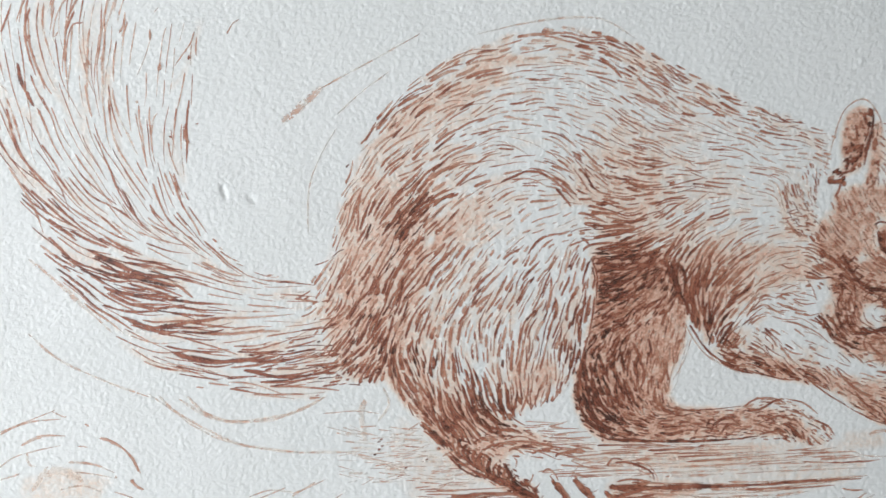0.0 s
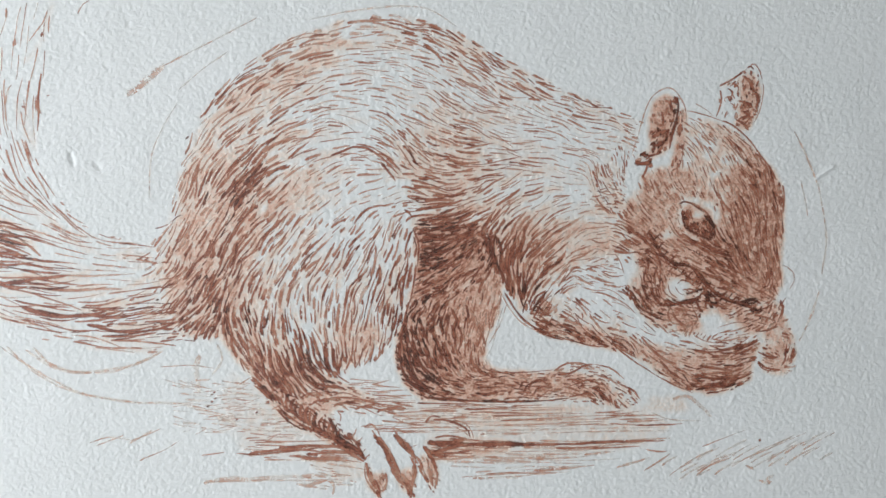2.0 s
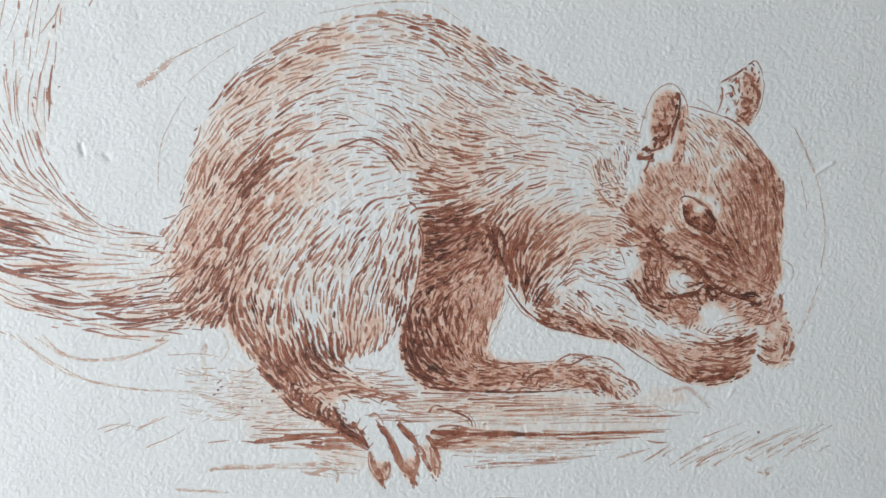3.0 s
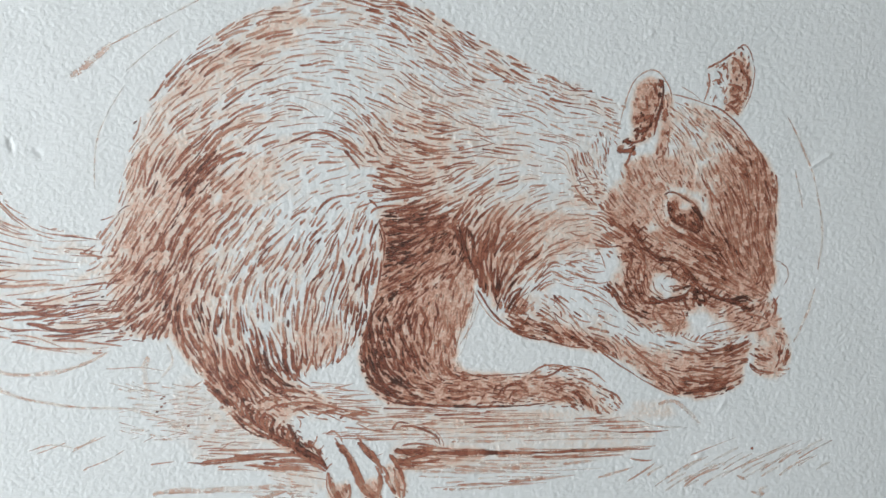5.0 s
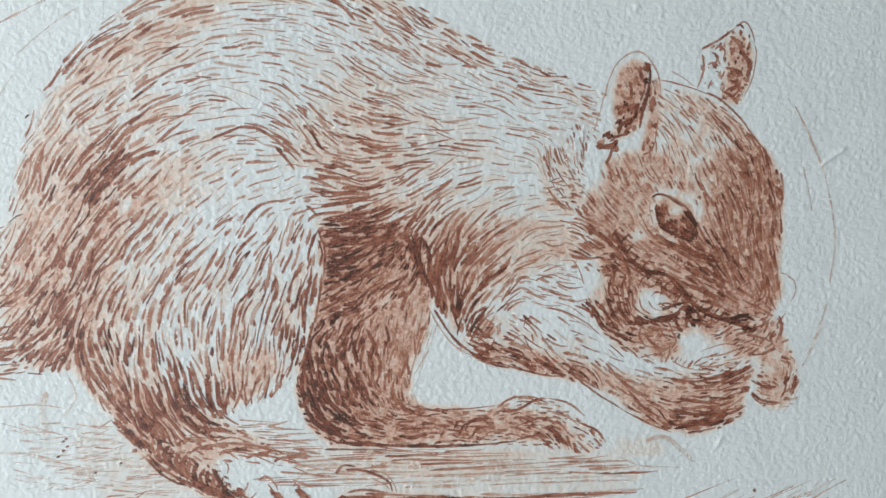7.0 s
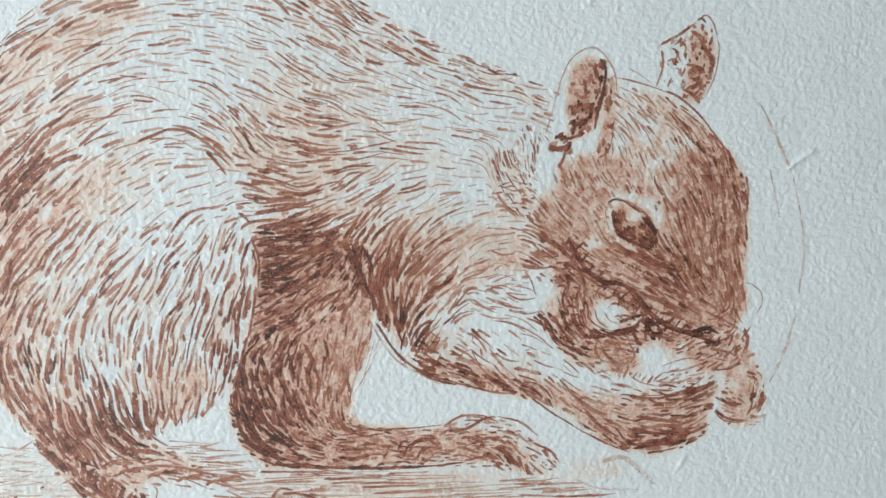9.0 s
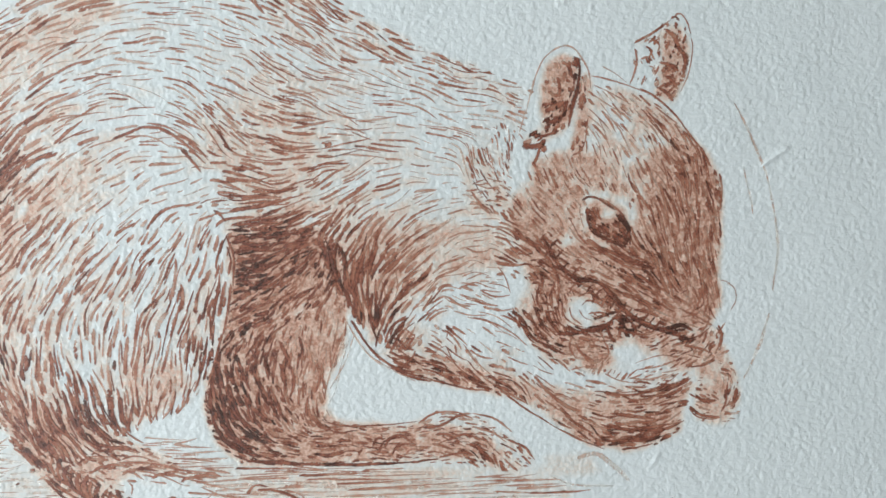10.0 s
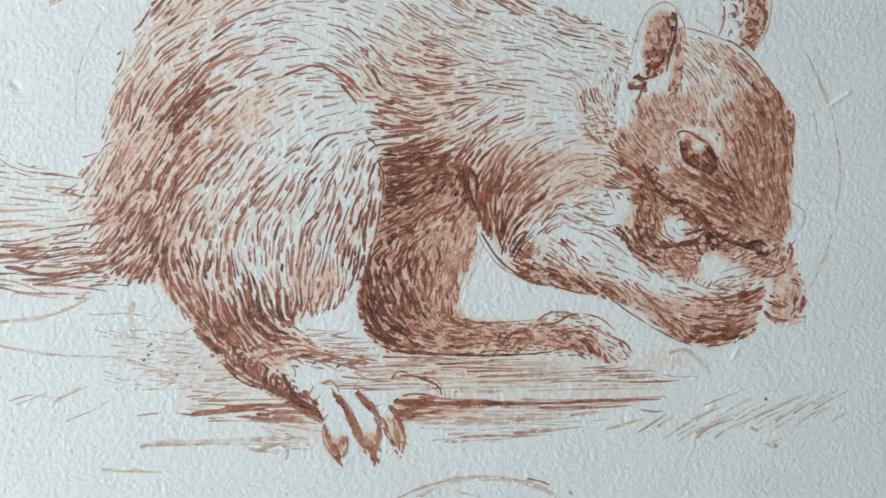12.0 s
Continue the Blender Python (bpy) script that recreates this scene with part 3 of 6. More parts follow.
# lower hind leg and the dark hollow of the belly
LEG = [
    (765, 400, 6, 40, 8, 0.78, 1, 1), (810, 400, 14, 40, 8, 0.78, 1, 1), (765, 440, 10, 38, 9, 0.85, 1, 1), (820, 430, 26, 36, 8, 0.76, 1, 1),
    (770, 490, 20, 30, 8, 0.82, 1, 1), (840, 460, 40, 34, 6, 0.65, 0.9, 1), (870, 450, 66, 38, 7, 0.78, 1, 1), (810, 500, 40, 28, 6, 0.65, 0.9, 1),
    (760, 545, 62, 32, 7, 0.7, 1, 1), (825, 540, 76, 30, 6, 0.55, 0.7, 0.8), (865, 520, 80, 34, 5, 0.51, 0.65, 0.7), (740, 580, 98, 32, 8, 0.82, 1, 1),
]
SHANK = [
    (790, 585, 84, 36, 8, .72, .9, 1), (840, 580, 80, 32, 6, .56, .8, 1), (735, 630, 124, 32, 8, .88, 1, 1), (780, 640, 120, 34, 8, .78, 1, 1),
    (830, 630, 118, 30, 7, .66, .95, 1), (855, 615, 100, 26, 5, .54, .8, 1), (760, 675, 160, 30, 7, .86, 1, 1), (820, 672, 174, 32, 7, .72, 1, 1),
    (880, 668, 178, 30, 6, .62, .9, .9), (930, 662, 170, 26, 5, .56, .8, .8), (930, 685, 178, 30, 5, .66, .9, .8), (850, 690, 0, 40, 6, .72, 1, .9),
]
TOES = [
    (960, 650, 20, 24, 5, 0.54, 0.96, 0.91), (1e+03, 640, 12, 26, 5, 0.56, 0.96, 0.52), (1e+03, 680, -6, 26, 5, 0.58, 0.84, 0.78), (1.05e+03, 650, -20, 26, 5, 0.54, 0.84, 0.78),
    (1.06e+03, 680, -30, 26, 7, 0.7, 0.96, 1.04), (1.1e+03, 670, -35, 24, 5, 0.54, 0.84, 0.65), (1.09e+03, 700, -50, 20, 5, 0.6, 0.96, 0.91), (1.12e+03, 690, -40, 18, 4, 0.56, 0.84, 0.52),
]
leg = Ink()
fur(leg, Field("A", LEG, SHANK), "A", [(738, 378), (800, 370), (852, 380), (890, 408), (898, 500), (888, 550), (870, 590), (864, 620), (876, 640), (935, 648),
                                       (985, 648), (985, 692), (900, 696), (760, 694), (724, 668), (710, 622), (708, 590), (728, 540), (745, 470), (750, 430)], [(757, 562, 4), (790, 572, 5), (786, 590, 4), (806, 536, 4), (846, 500, 5), (770, 604, 4), (862, 480, 4), (826, 520, 4)], spacing=0.58, loose=1.4, short=1.1)
fur(leg, Field("A", SHANK, TOES), "A", [(962, 650), (1005, 632), (1045, 630), (1075, 645), (1110, 672), (1136, 690), (1130, 702), (1100, 712), (1080, 700), (965, 696)],
    [(1030, 645, 7), (1085, 668, 6)], spacing=0.5, short=1.1, loose=2.0)
leg = leg.build("leg_hatching", sheet, "dark umber brush hatching of a folded leg", "stuff")

# near hind foot with spread toes
FOOT = [
    (520, 720, 138, 26, 7, .70, 1, .8), (570, 735, 128, 26, 6, .66, .95, .6), (560, 710, 150, 26, 6, .62, .9, .8), (610, 760, 140, 26, 7, .78, 1, .6),
    (640, 785, 140, 28, 7, .80, 1, .7), (600, 715, 168, 26, 4, .50, .4, .2), (640, 710, 172, 30, 4, .48, .5, .3), (690, 720, -4, 28, 4, .46, .4, .2),
]
foot = Ink()
fur(foot, Field("A", FOOT), "A", [(480, 692), (560, 692), (640, 700), (700, 712), (690, 722), (620, 716), (606, 730), (650, 770), (660, 800), (600, 772), (540, 745), (500, 715)], spacing=0.68)
HEEL = [
    (450, 640, 118, 30, 6, 0.61, 0.81, 0.64), (500, 640, 112, 34, 6, 0.59, 0.72, 0.56), (550, 640, 118, 34, 6, 0.63, 0.72, 0.48), (600, 660, 150, 28, 6, 0.67, 0.81, 0.56), (480, 680, 124, 26, 6, 0.67, 0.81, 0.64), (530, 690, 20, 24, 5, 0.55, 0.63, 0.64),
    (580, 690, 12, 26, 5, 0.55, 0.63, 0.64), (630, 692, -10, 28, 5, 0.55, 0.72, 0.56), (530, 720, 118, 22, 6, 0.65, 0.72, 0.64), (580, 735, 116, 22, 6, 0.63, 0.675, 0.48), (610, 760, 138, 24, 7, 0.73, 0.81, 0.56), (640, 782, 138, 24, 7, 0.75, 0.9, 0.56),
]
fur(foot, Field("A", HEEL), "A", [(430, 600), (470, 610), (560, 630), (600, 655), (640, 672), (690, 705), (650, 704), (612, 700), (592, 716), (606, 742), (650, 778), (652, 800), (610, 776), (560, 750), (520, 728), (490, 694), (455, 655)], spacing=0.66, loose=1.8, short=0.9)
for tip in ([(656, 800), (668, 822), (690, 812), (694, 838), (680, 868), (660, 845)], [(704, 806), (720, 826), (742, 800), (742, 838), (734, 868), (712, 838)], [(752, 788), (774, 796), (784, 826), (774, 854), (758, 826)]):
    fur(foot, Field("A", [(670, 830, -70, 22, 6, .56, .85, .6), (724, 830, -68, 22, 6, .54, .85, .6), (768, 820, -72, 22, 6, .50, .8, .6)]), "A", tip, spacing=0.5, loose=2.0, short=1.0)
foot = foot.build("foot_hatching", sheet, "pale long-toed foot edged in brown strokes", "stuff")

# head
HEAD = [
    (1235, 222, -38, 34, 5, .46, .6, .3), (1280, 228, -44, 34, 6, .58, .9, .6), (1325, 268, -52, 36, 6, .60, .95, .8), (1365, 315, -72, 36, 7, .66, 1, 1),
    (1378, 380, -88, 38, 7, .60, 1, 1), (1330, 330, -66, 42, 6, .54, .8, .9), (1290, 290, -58, 40, 5, .46, .6, .45), (1245, 270, -60, 34, 4, .42, .5, .3),
    (1225, 310, -62, 24, 5, .46, .7, .8), (1300, 370, -72, 42, 6, .56, .85, 1), (1345, 410, -82, 42, 6, .58, .9, 1), (1310, 430, -66, 36, 7, .64, .95, 1),
]
CHEEK = [
    (1185, 310, -66, 26, 5, .50, .8, .9), (1150, 350, -58, 28, 6, .50, .8, 1), (1130, 380, -46, 30, 7, .60, .9, 1), (1180, 370, -52, 24, 5, .48, .7, .8),
    (1150, 425, -40, 32, 7, .66, 1, 1), (1195, 435, -34, 30, 6, .56, .9, .9), (1240, 450, -34, 28, 6, .56, .9, 1), (1285, 450, -40, 30, 8, .72, 1, 1),
    (1260, 480, -28, 32, 7, .62, .9, 1), (1320, 495, -30, 30, 7, .50, .7, 1), (1360, 480, -80, 30, 6, .54, .8, 1), (1345, 515, -20, 22, 6, .58, .8, 1),
]
head = Ink()
fur(head, Field("A", HEAD, CHEEK), "A", [(1104, 350), (1126, 340), (1140, 300), (1168, 286), (1200, 292), (1214, 205), (1250, 200), (1295, 218), (1340, 260), (1374, 292), (1390, 330), (1389, 400),
                                        (1383, 450), (1388, 490), (1372, 522), (1335, 530), (1285, 512), (1230, 490), (1170, 470), (1128, 436), (1108, 385)],
    [(1236, 384, 31), (1250, 356, 17), (1266, 370, 13), (1222, 352, 13), (1211, 380, 10), (1180, 402, 8), (1195, 410, 6), (1122, 322, 14)], spacing=0.56, loose=1.2, short=1.15)
# chin, cheek pouch and what is held
fur(head, Field("A", [(1140, 500, -60, 28, 6, .72, 1, .9), (1120, 455, -50, 24, 5, .60, .9, .8), (1165, 545, -35, 26, 6, .74, 1, .9), (1165, 505, -76, 24, 5, .66, 1, .9),
                      (1225, 545, -10, 24, 6, .66, .9, 1), (1260, 520, -30, 24, 7, .80, 1, 1), (1310, 545, 20, 26, 6, .66, 1, 1), (1350, 560, 40, 24, 6, .60, .9, 1),
                      (1230, 575, 60, 20, 6, .58, .8, 1), (1300, 580, 14, 26, 5, .56, .8, .8), (1190, 565, -20, 24, 5, .56, .8, .8)]),
    "A", [(1095, 440), (1140, 440), (1190, 470), (1250, 492), (1300, 520), (1345, 532), (1388, 525), (1390, 560), (1360, 585), (1300, 600), (1250, 598), (1200, 585), (1150, 560), (1118, 520), (1100, 470)],
    [(1115, 470, 22), (1205, 500, 26), (1262, 560, 26), (1300, 566, 14), (1345, 590, 10)], spacing=0.56, loose=2.2, short=0.95)
head = head.build("head_hatching", sheet, "warm brown hatched wash with finer strokes", "stuff")

# forearm and paws
ARM = [
    (960, 555, -20, 32, 7, .72, 1, .9), (1010, 530, -44, 30, 5, .50, .6, .3), (1000, 570, -18, 34, 7, .72, 1, .9), (1060, 560, -48, 32, 6, .58, .8, .6),
    (1080, 590, -20, 34, 7, .68, 1, .9), (1060, 520, -30, 30, 4, .40, .04, .0), (1130, 560, -34, 30, 4, .42, .04, .0), (1120, 600, -44, 32, 6, .60, .9, .9),
    (1170, 620, -42, 34, 7, .56, .8, 1), (1180, 590, -20, 30, 4, .42, .12, .1), (1200, 660, -30, 32, 7, .68, 1, 1), (1230, 620, -16, 34, 6, .50, .7, .9),
]
PAW = [
    (1250, 675, 4, 36, 7, .72, 1, 1), (1300, 668, 14, 34, 7, .68, 1, 1), (1260, 645, -4, 40, 7, .60, .9, 1), (1310, 645, 10, 34, 7, .64, .9, .9),
    (1250, 615, -4, 36, 5, .56, .8, .5), (1300, 610, 16, 32, 6, .62, .9, .8), (1335, 595, 30, 26, 6, .60, .9, .8), (1360, 620, -30, 24, 6, .56, .9, .9),
    (1375, 645, 0, 24, 6, .54, .9, .9), (1398, 610, 80, 24, 6, .54, .9, 1), (1375, 580, -20, 22, 5, .50, .8, .8),
]
arm = Ink()
fur(arm, Field("A", ARM, PAW), "A", [(985, 500), (1005, 505), (1050, 508), (1090, 525), (1140, 560), (1190, 588), (1250, 600), (1300, 598), (1345, 582), (1350, 600), (1330, 632), (1328, 662),
                                    (1295, 680), (1250, 688), (1205, 674), (1150, 635), (1115, 612), (1060, 600), (1000, 588), (960, 575), (935, 548), (950, 520)], spacing=0.6, loose=1.5, short=1.15)
fur(arm, Field("A", PAW), "A", [(1358, 570), (1385, 545), (1400, 580), (1411, 610), (1404, 640), (1385, 656), (1355, 648), (1345, 615)], [(1368, 598, 10), (1372, 632, 8)], spacing=0.66)
arm = arm.build("arm_hatching", sheet, "brown hatched forearm and paws over pale wash", "stuff")

# ears
ears = Ink()
fur(ears, Field("C", [(985, 130, -70, 28, 8, .42, .8, 1), (1005, 140, 80, 34, 9, .80, 1, 1), (960, 165, -60, 24, 7, .44, .8, 1), (985, 190, 66, 30, 9, .84, 1, 1),
                      (965, 215, 50, 26, 9, .84, 1, 1), (950, 245, 30, 28, 9, .78, 1, 1), (985, 230, 60, 30, 9, .82, 1, 1)]),
    "C", [(965, 122), (992, 108), (1012, 118), (1016, 150), (1005, 185), (998, 225), (985, 245), (955, 262), (950, 285), (938, 284), (940, 262), (915, 268), (915, 255), (945, 240), (955, 215), (952, 190), (955, 150)],
    spacing=0.55, fine=1.5)
fur(ears, Field("C", [(1025, 150, 86, 34, 7, .58, .9, .9), (1020, 200, 84, 40, 8, .62, 1, 1), (1015, 260, 80, 34, 8, .62, 1, 1)]),
    "C", [(1022, 140), (1036, 145), (1034, 200), (1030, 245), (1018, 285), (1002, 278), (1012, 240), (1014, 190)], spacing=0.55, fine=1.4)
fur(ears, Field("C", [(1130, 80, 30, 22, 6, .56, .9, .6), (1180, 70, 70, 20, 7, .60, .9, .8), (1190, 110, 76, 26, 8, .66, 1, .9), (1130, 110, -60, 20, 5, .54, .5, .2),
                      (1175, 150, 60, 26, 8, .68, 1, 1), (1165, 180, 40, 24, 8, .60, 1, 1), (1125, 150, 70, 26, 4, .46, .15, .1)]),
    "C", [(1112, 88), (1150, 68), (1178, 52), (1195, 60), (1204, 100), (1198, 140), (1180, 190), (1150, 182), (1135, 168), (1105, 158), (1114, 120)], [(1130, 135, 12)], spacing=0.5, fine=1.5)
ears = ears.build("ear_hatching", sheet, "dark-centred ears drawn in red-brown ink", "stuff")
for pts, w, tone in (
    ([(934, 180), (945, 140), (960, 112), (985, 95), (1005, 96), (1022, 115), (1034, 140), (1037, 170)], 4, .5), ([(1008, 110), (1018, 130), (1015, 165), (1005, 200), (998, 235)], 9, .92),
    ([(932, 245), (955, 248), (985, 238)], 9, .90), ([(918, 264), (938, 266), (958, 262)], 14, .80), ([(950, 262), (946, 285), (938, 300)], 9, .74),
    ([(1003, 282), (1018, 276), (1028, 255), (1033, 215)], 5, .72), ([(925, 200), (920, 225), (912, 250)], 3, .42), ([(940, 150), (930, 190), (925, 215)], 4, .46),
    ([(1110, 90), (1145, 70), (1175, 48)], 6, .55), ([(1178, 46), (1190, 38), (1202, 52), (1209, 75)], 4, .62), ([(1209, 78), (1212, 100), (1205, 140), (1190, 175)], 4, .55),
    ([(1112, 95), (1116, 120), (1110, 145), (1103, 162)], 5, .6), ([(1120, 118), (1135, 112), (1145, 122)], 5, .6),
):
    mark(ears, "C", pts, 1.15 * w, tone - 0.09)

for pts, w, tone in (
    ([(1318, 128), (1332, 140), (1340, 160)], 10, .60), ([(1300, 140), (1312, 150), (1308, 162)], 5, .58), ([(1292, 150), (1302, 158), (1296, 168)], 5, .56), ([(1335, 150), (1345, 168), (1342, 190)], 11, .64), ([(1310, 172), (1326, 178), (1338, 186)], 10, .66),
    ([(1318, 190), (1330, 200), (1336, 212)], 11, .64), ([(1306, 204), (1320, 214), (1330, 226)], 9, .68), ([(1296, 176), (1306, 182), (1300, 192)], 4, .5), ([(1326, 116), (1334, 112), (1340, 120)], 6, .70), ([(1286, 142), (1300, 136), (1322, 120)], 4, .5),
):
    mark(ears, "A", pts, w, tone)

# eye
IRIS = [(1213, 362), (1222, 357), (1228, 362), (1228, 378), (1236, 384), (1246, 380), (1247, 368), (1256, 374), (1263, 386), (1267, 404), (1266, 417), (1254, 416), (1238, 411), (1224, 402), (1215, 388)]
eye = Ink()
fur(eye, Field("A", [(1220, 378, -60, 26, 8, .68, 1, 1), (1236, 395, -40, 26, 8, .66, 1, 1), (1256, 390, -62, 26, 8, .76, 1, 1), (1258, 408, -40, 22, 8, .80, 1, 1)]), "A", IRIS, spacing=0.3, over=0.3, fine=1.2)
eye = eye.build("eye", sheet, "dark oval eye shape with a bare highlight", "stuff")
for pts, w, tone in (
    ([(1205, 353), (1215, 349), (1226, 351), (1238, 359), (1250, 368)], 5, .80), ([(1226, 350), (1242, 358), (1256, 370), (1264, 382)], 4, .62), ([(1213, 362), (1213, 380), (1219, 394), (1230, 404)], 7, .86),
    ([(1216, 388), (1230, 402), (1246, 410), (1266, 417)], 8, .92), ([(1252, 372), (1262, 384), (1267, 400), (1268, 416)], 9, .90), ([(1256, 392), (1263, 404), (1264, 414)], 9, .96), ([(1266, 414), (1272, 424), (1280, 430)], 7, .78),
    ([(1226, 362), (1227, 372), (1232, 382)], 5, .72), ([(1244, 384), (1254, 390)], 6, .74), ([(1204, 356), (1203, 372), (1208, 392)], 3, .40), ([(1214, 404), (1230, 416), (1250, 423), (1264, 424)], 4, .55),
):
    mark(eye, "A", pts, 1.2 * w, tone)

# shade below the eye
for pts, w, tone in (([(1048, 440), (1080, 452), (1118, 470), (1150, 476)], 12, .70), ([(1098, 446), (1125, 460), (1142, 468)], 12, .76), ([(1060, 448), (1095, 466), (1130, 480)], 8, .64)):
    mark(head, "C", pts, w, tone)
# brow, from ear to ear and down to the muzzle
for pts, w, tone in (
    ([(1036, 145), (1062, 150), (1096, 160), (1132, 174)], 5, .60), ([(1120, 166), (1150, 182), (1185, 215), (1206, 245)], 8, .68), ([(1040, 160), (1075, 176), (1108, 196)], 5, .52), ([(1040, 176), (1070, 196), (1110, 222)], 5, .50),
    ([(1055, 128), (1080, 142), (1100, 158)], 4, .46), ([(1140, 176), (1172, 202), (1200, 236)], 6, .62), ([(1196, 232), (1225, 268), (1246, 305)], 9, .64), ([(1062, 208), (1085, 235), (1105, 275)], 5, .48), ([(1110, 200), (1150, 245), (1180, 300)], 5, .5),
    ([(1130, 200), (1165, 245), (1195, 310)], 5, .54), ([(1160, 225), (1190, 280), (1212, 350)], 5, .54), ([(1050, 215), (1062, 245), (1070, 270)], 5, .5), ([(1040, 240), (1052, 265), (1055, 290)], 4, .5), ([(1236, 340), (1244, 380), (1240, 430)], 5, .56),
):
    mark(head, "C", pts, 0.8 * w, tone - 0.1)
for pts, w, tone in (([(958, 226), (975, 222), (992, 212)], 15, .86), ([(956, 206), (975, 198), (994, 188)], 14, .82), ([(985, 120), (1000, 128), (1006, 150)], 10, .72), ([(962, 170), (975, 180), (990, 178)], 9, .7)):
    mark(ears, "C", pts, 1.15 * w, tone - 0.09)

# muzzle, mouth, held nut and fingers
for pts, w, tone in (
    ([(955, 420), (972, 450), (990, 475), (1015, 492), (1055, 500)], 10, .84), ([(1010, 498), (1050, 500), (1075, 520), (1095, 545)], 13, .92), ([(1060, 512), (1085, 535), (1110, 558), (1150, 578)], 12, .88),
    ([(1105, 556), (1140, 578), (1180, 590), (1205, 600)], 10, .95), ([(1160, 582), (1182, 574), (1204, 570)], 13, 1.0), ([(1166, 588), (1186, 582), (1202, 580)], 11, .98), ([(1200, 598), (1225, 590), (1245, 574)], 6, .74),
    ([(1070, 565), (1090, 560), (1112, 568)], 12, .80), ([(1235, 500), (1238, 530), (1230, 560)], 5, .72), ([(1000, 520), (1008, 505), (1030, 500)], 6, .70), ([(988, 530), (990, 555), (1005, 570), (1030, 578)], 5, .60),
    ([(1030, 578), (1060, 572), (1080, 560)], 6, .76), ([(1006, 575), (1040, 585), (1070, 575)], 9, .86), ([(1020, 540), (1035, 530), (1050, 540)], 4, .42), ([(1035, 555), (1050, 560), (1070, 548)], 4, .46),
    ([(1110, 640), (1130, 632), (1160, 625), (1190, 630)], 4, .48), ([(1060, 655), (1085, 668), (1120, 674)], 4, .44), ([(1065, 690), (1110, 692), (1150, 682), (1185, 660)], 8, .66), ([(1100, 706), (1130, 700), (1165, 690)], 7, .66),
    ([(1070, 725), (1110, 728), (1150, 735)], 9, .68), ([(1060, 745), (1110, 755), (1160, 752), (1192, 742)], 9, .72), ([(1080, 770), (1120, 772), (1160, 760)], 8, .72), ([(1205, 690), (1225, 700), (1245, 698)], 6, .70),
    ([(1205, 715), (1220, 730), (1245, 735)], 5, .62), ([(1215, 680), (1230, 684)], 6, .74), ([(1270, 690), (1268, 710), (1258, 725)], 7, .64), ([(1205, 645), (1235, 640), (1252, 625)], 5, .60),
    ([(1252, 575), (1260, 590), (1258, 608), (1250, 620)], 6, .62), ([(1270, 500), (1284, 510), (1286, 530), (1276, 550)], 4, .40), ([(1255, 495), (1270, 498), (1280, 506)], 3, .40), ([(1190, 520), (1205, 512)], 5, .75),
):
    mark(head, "C", pts, 0.9 * w, tone)
for k in range(7):
    mark(head, "C", [(1056 + 6.5 * k, 461 + 3.2 * k), (1060 + 6.5 * k, 468 + 3.2 * k)], 6, .92)
for k in range(6):
    mark(head, "C", [(925 + 7 * k, 452 + 10 * k), (940 + 7 * k, 450 + 11 * k)], 5, .86)
for pts, w, tone in (
    ([(900, 548), (920, 565), (932, 590), (950, 605)], 9, .86), ([(880, 555), (905, 565), (930, 585)], 5, .62), ([(830, 560), (860, 566), (900, 585), (930, 610)], 5, .52), ([(870, 582), (895, 588), (915, 600)], 3, .46),
    ([(945, 625), (965, 642), (975, 652)], 4, .66), ([(935, 640), (960, 655)], 3, .5), ([(880, 612), (892, 608)], 4, .4), ([(1000, 650), (1030, 645), (1060, 652)], 4, .42), ([(870, 462), (885, 466), (915, 468)], 5, .58),
    ([(875, 470), (890, 490), (900, 520)], 4, .5), ([(1010, 600), (1020, 620), (1045, 635)], 6, .55), ([(1240, 470), (1244, 495), (1250, 520)], 4, .5), ([(1258, 310), (1262, 340), (1258, 380)], 5, .6),
):
    mark(arm, "C", pts, w, tone)

# thigh contour, dark flecks and leg contours
for pts, w, tone in (
    ([(595, 266), (615, 258), (640, 248)], 7, .78), ([(628, 250), (660, 252), (690, 272), (718, 300)], 9, .70), ([(640, 244), (672, 252), (700, 272), (722, 296)], 6, .64), ([(612, 262), (645, 262), (672, 276)], 5, .50),
    ([(684, 278), (700, 296), (712, 312)], 11, .76), ([(724, 358), (735, 366), (741, 376)], 7, .88), ([(741, 405), (746, 425), (745, 440)], 4, .76),
    ([(732, 440), (728, 470), (722, 500), (716, 530)], 7, .74), ([(704, 555), (702, 580), (694, 600)], 9, .80), ([(745, 402), (775, 396), (815, 386)], 9, .84), ([(750, 380), (790, 376), (826, 366)], 8, .78),
    ([(745, 360), (780, 356), (815, 346)], 9, .72), ([(742, 340), (775, 342), (806, 336)], 9, .70), ([(750, 318), (775, 322), (805, 316)], 8, .66), ([(742, 300), (770, 306), (790, 304)], 8, .62),
):
    mark(trunk, "A", pts, 0.85 * w, tone - 0.06)
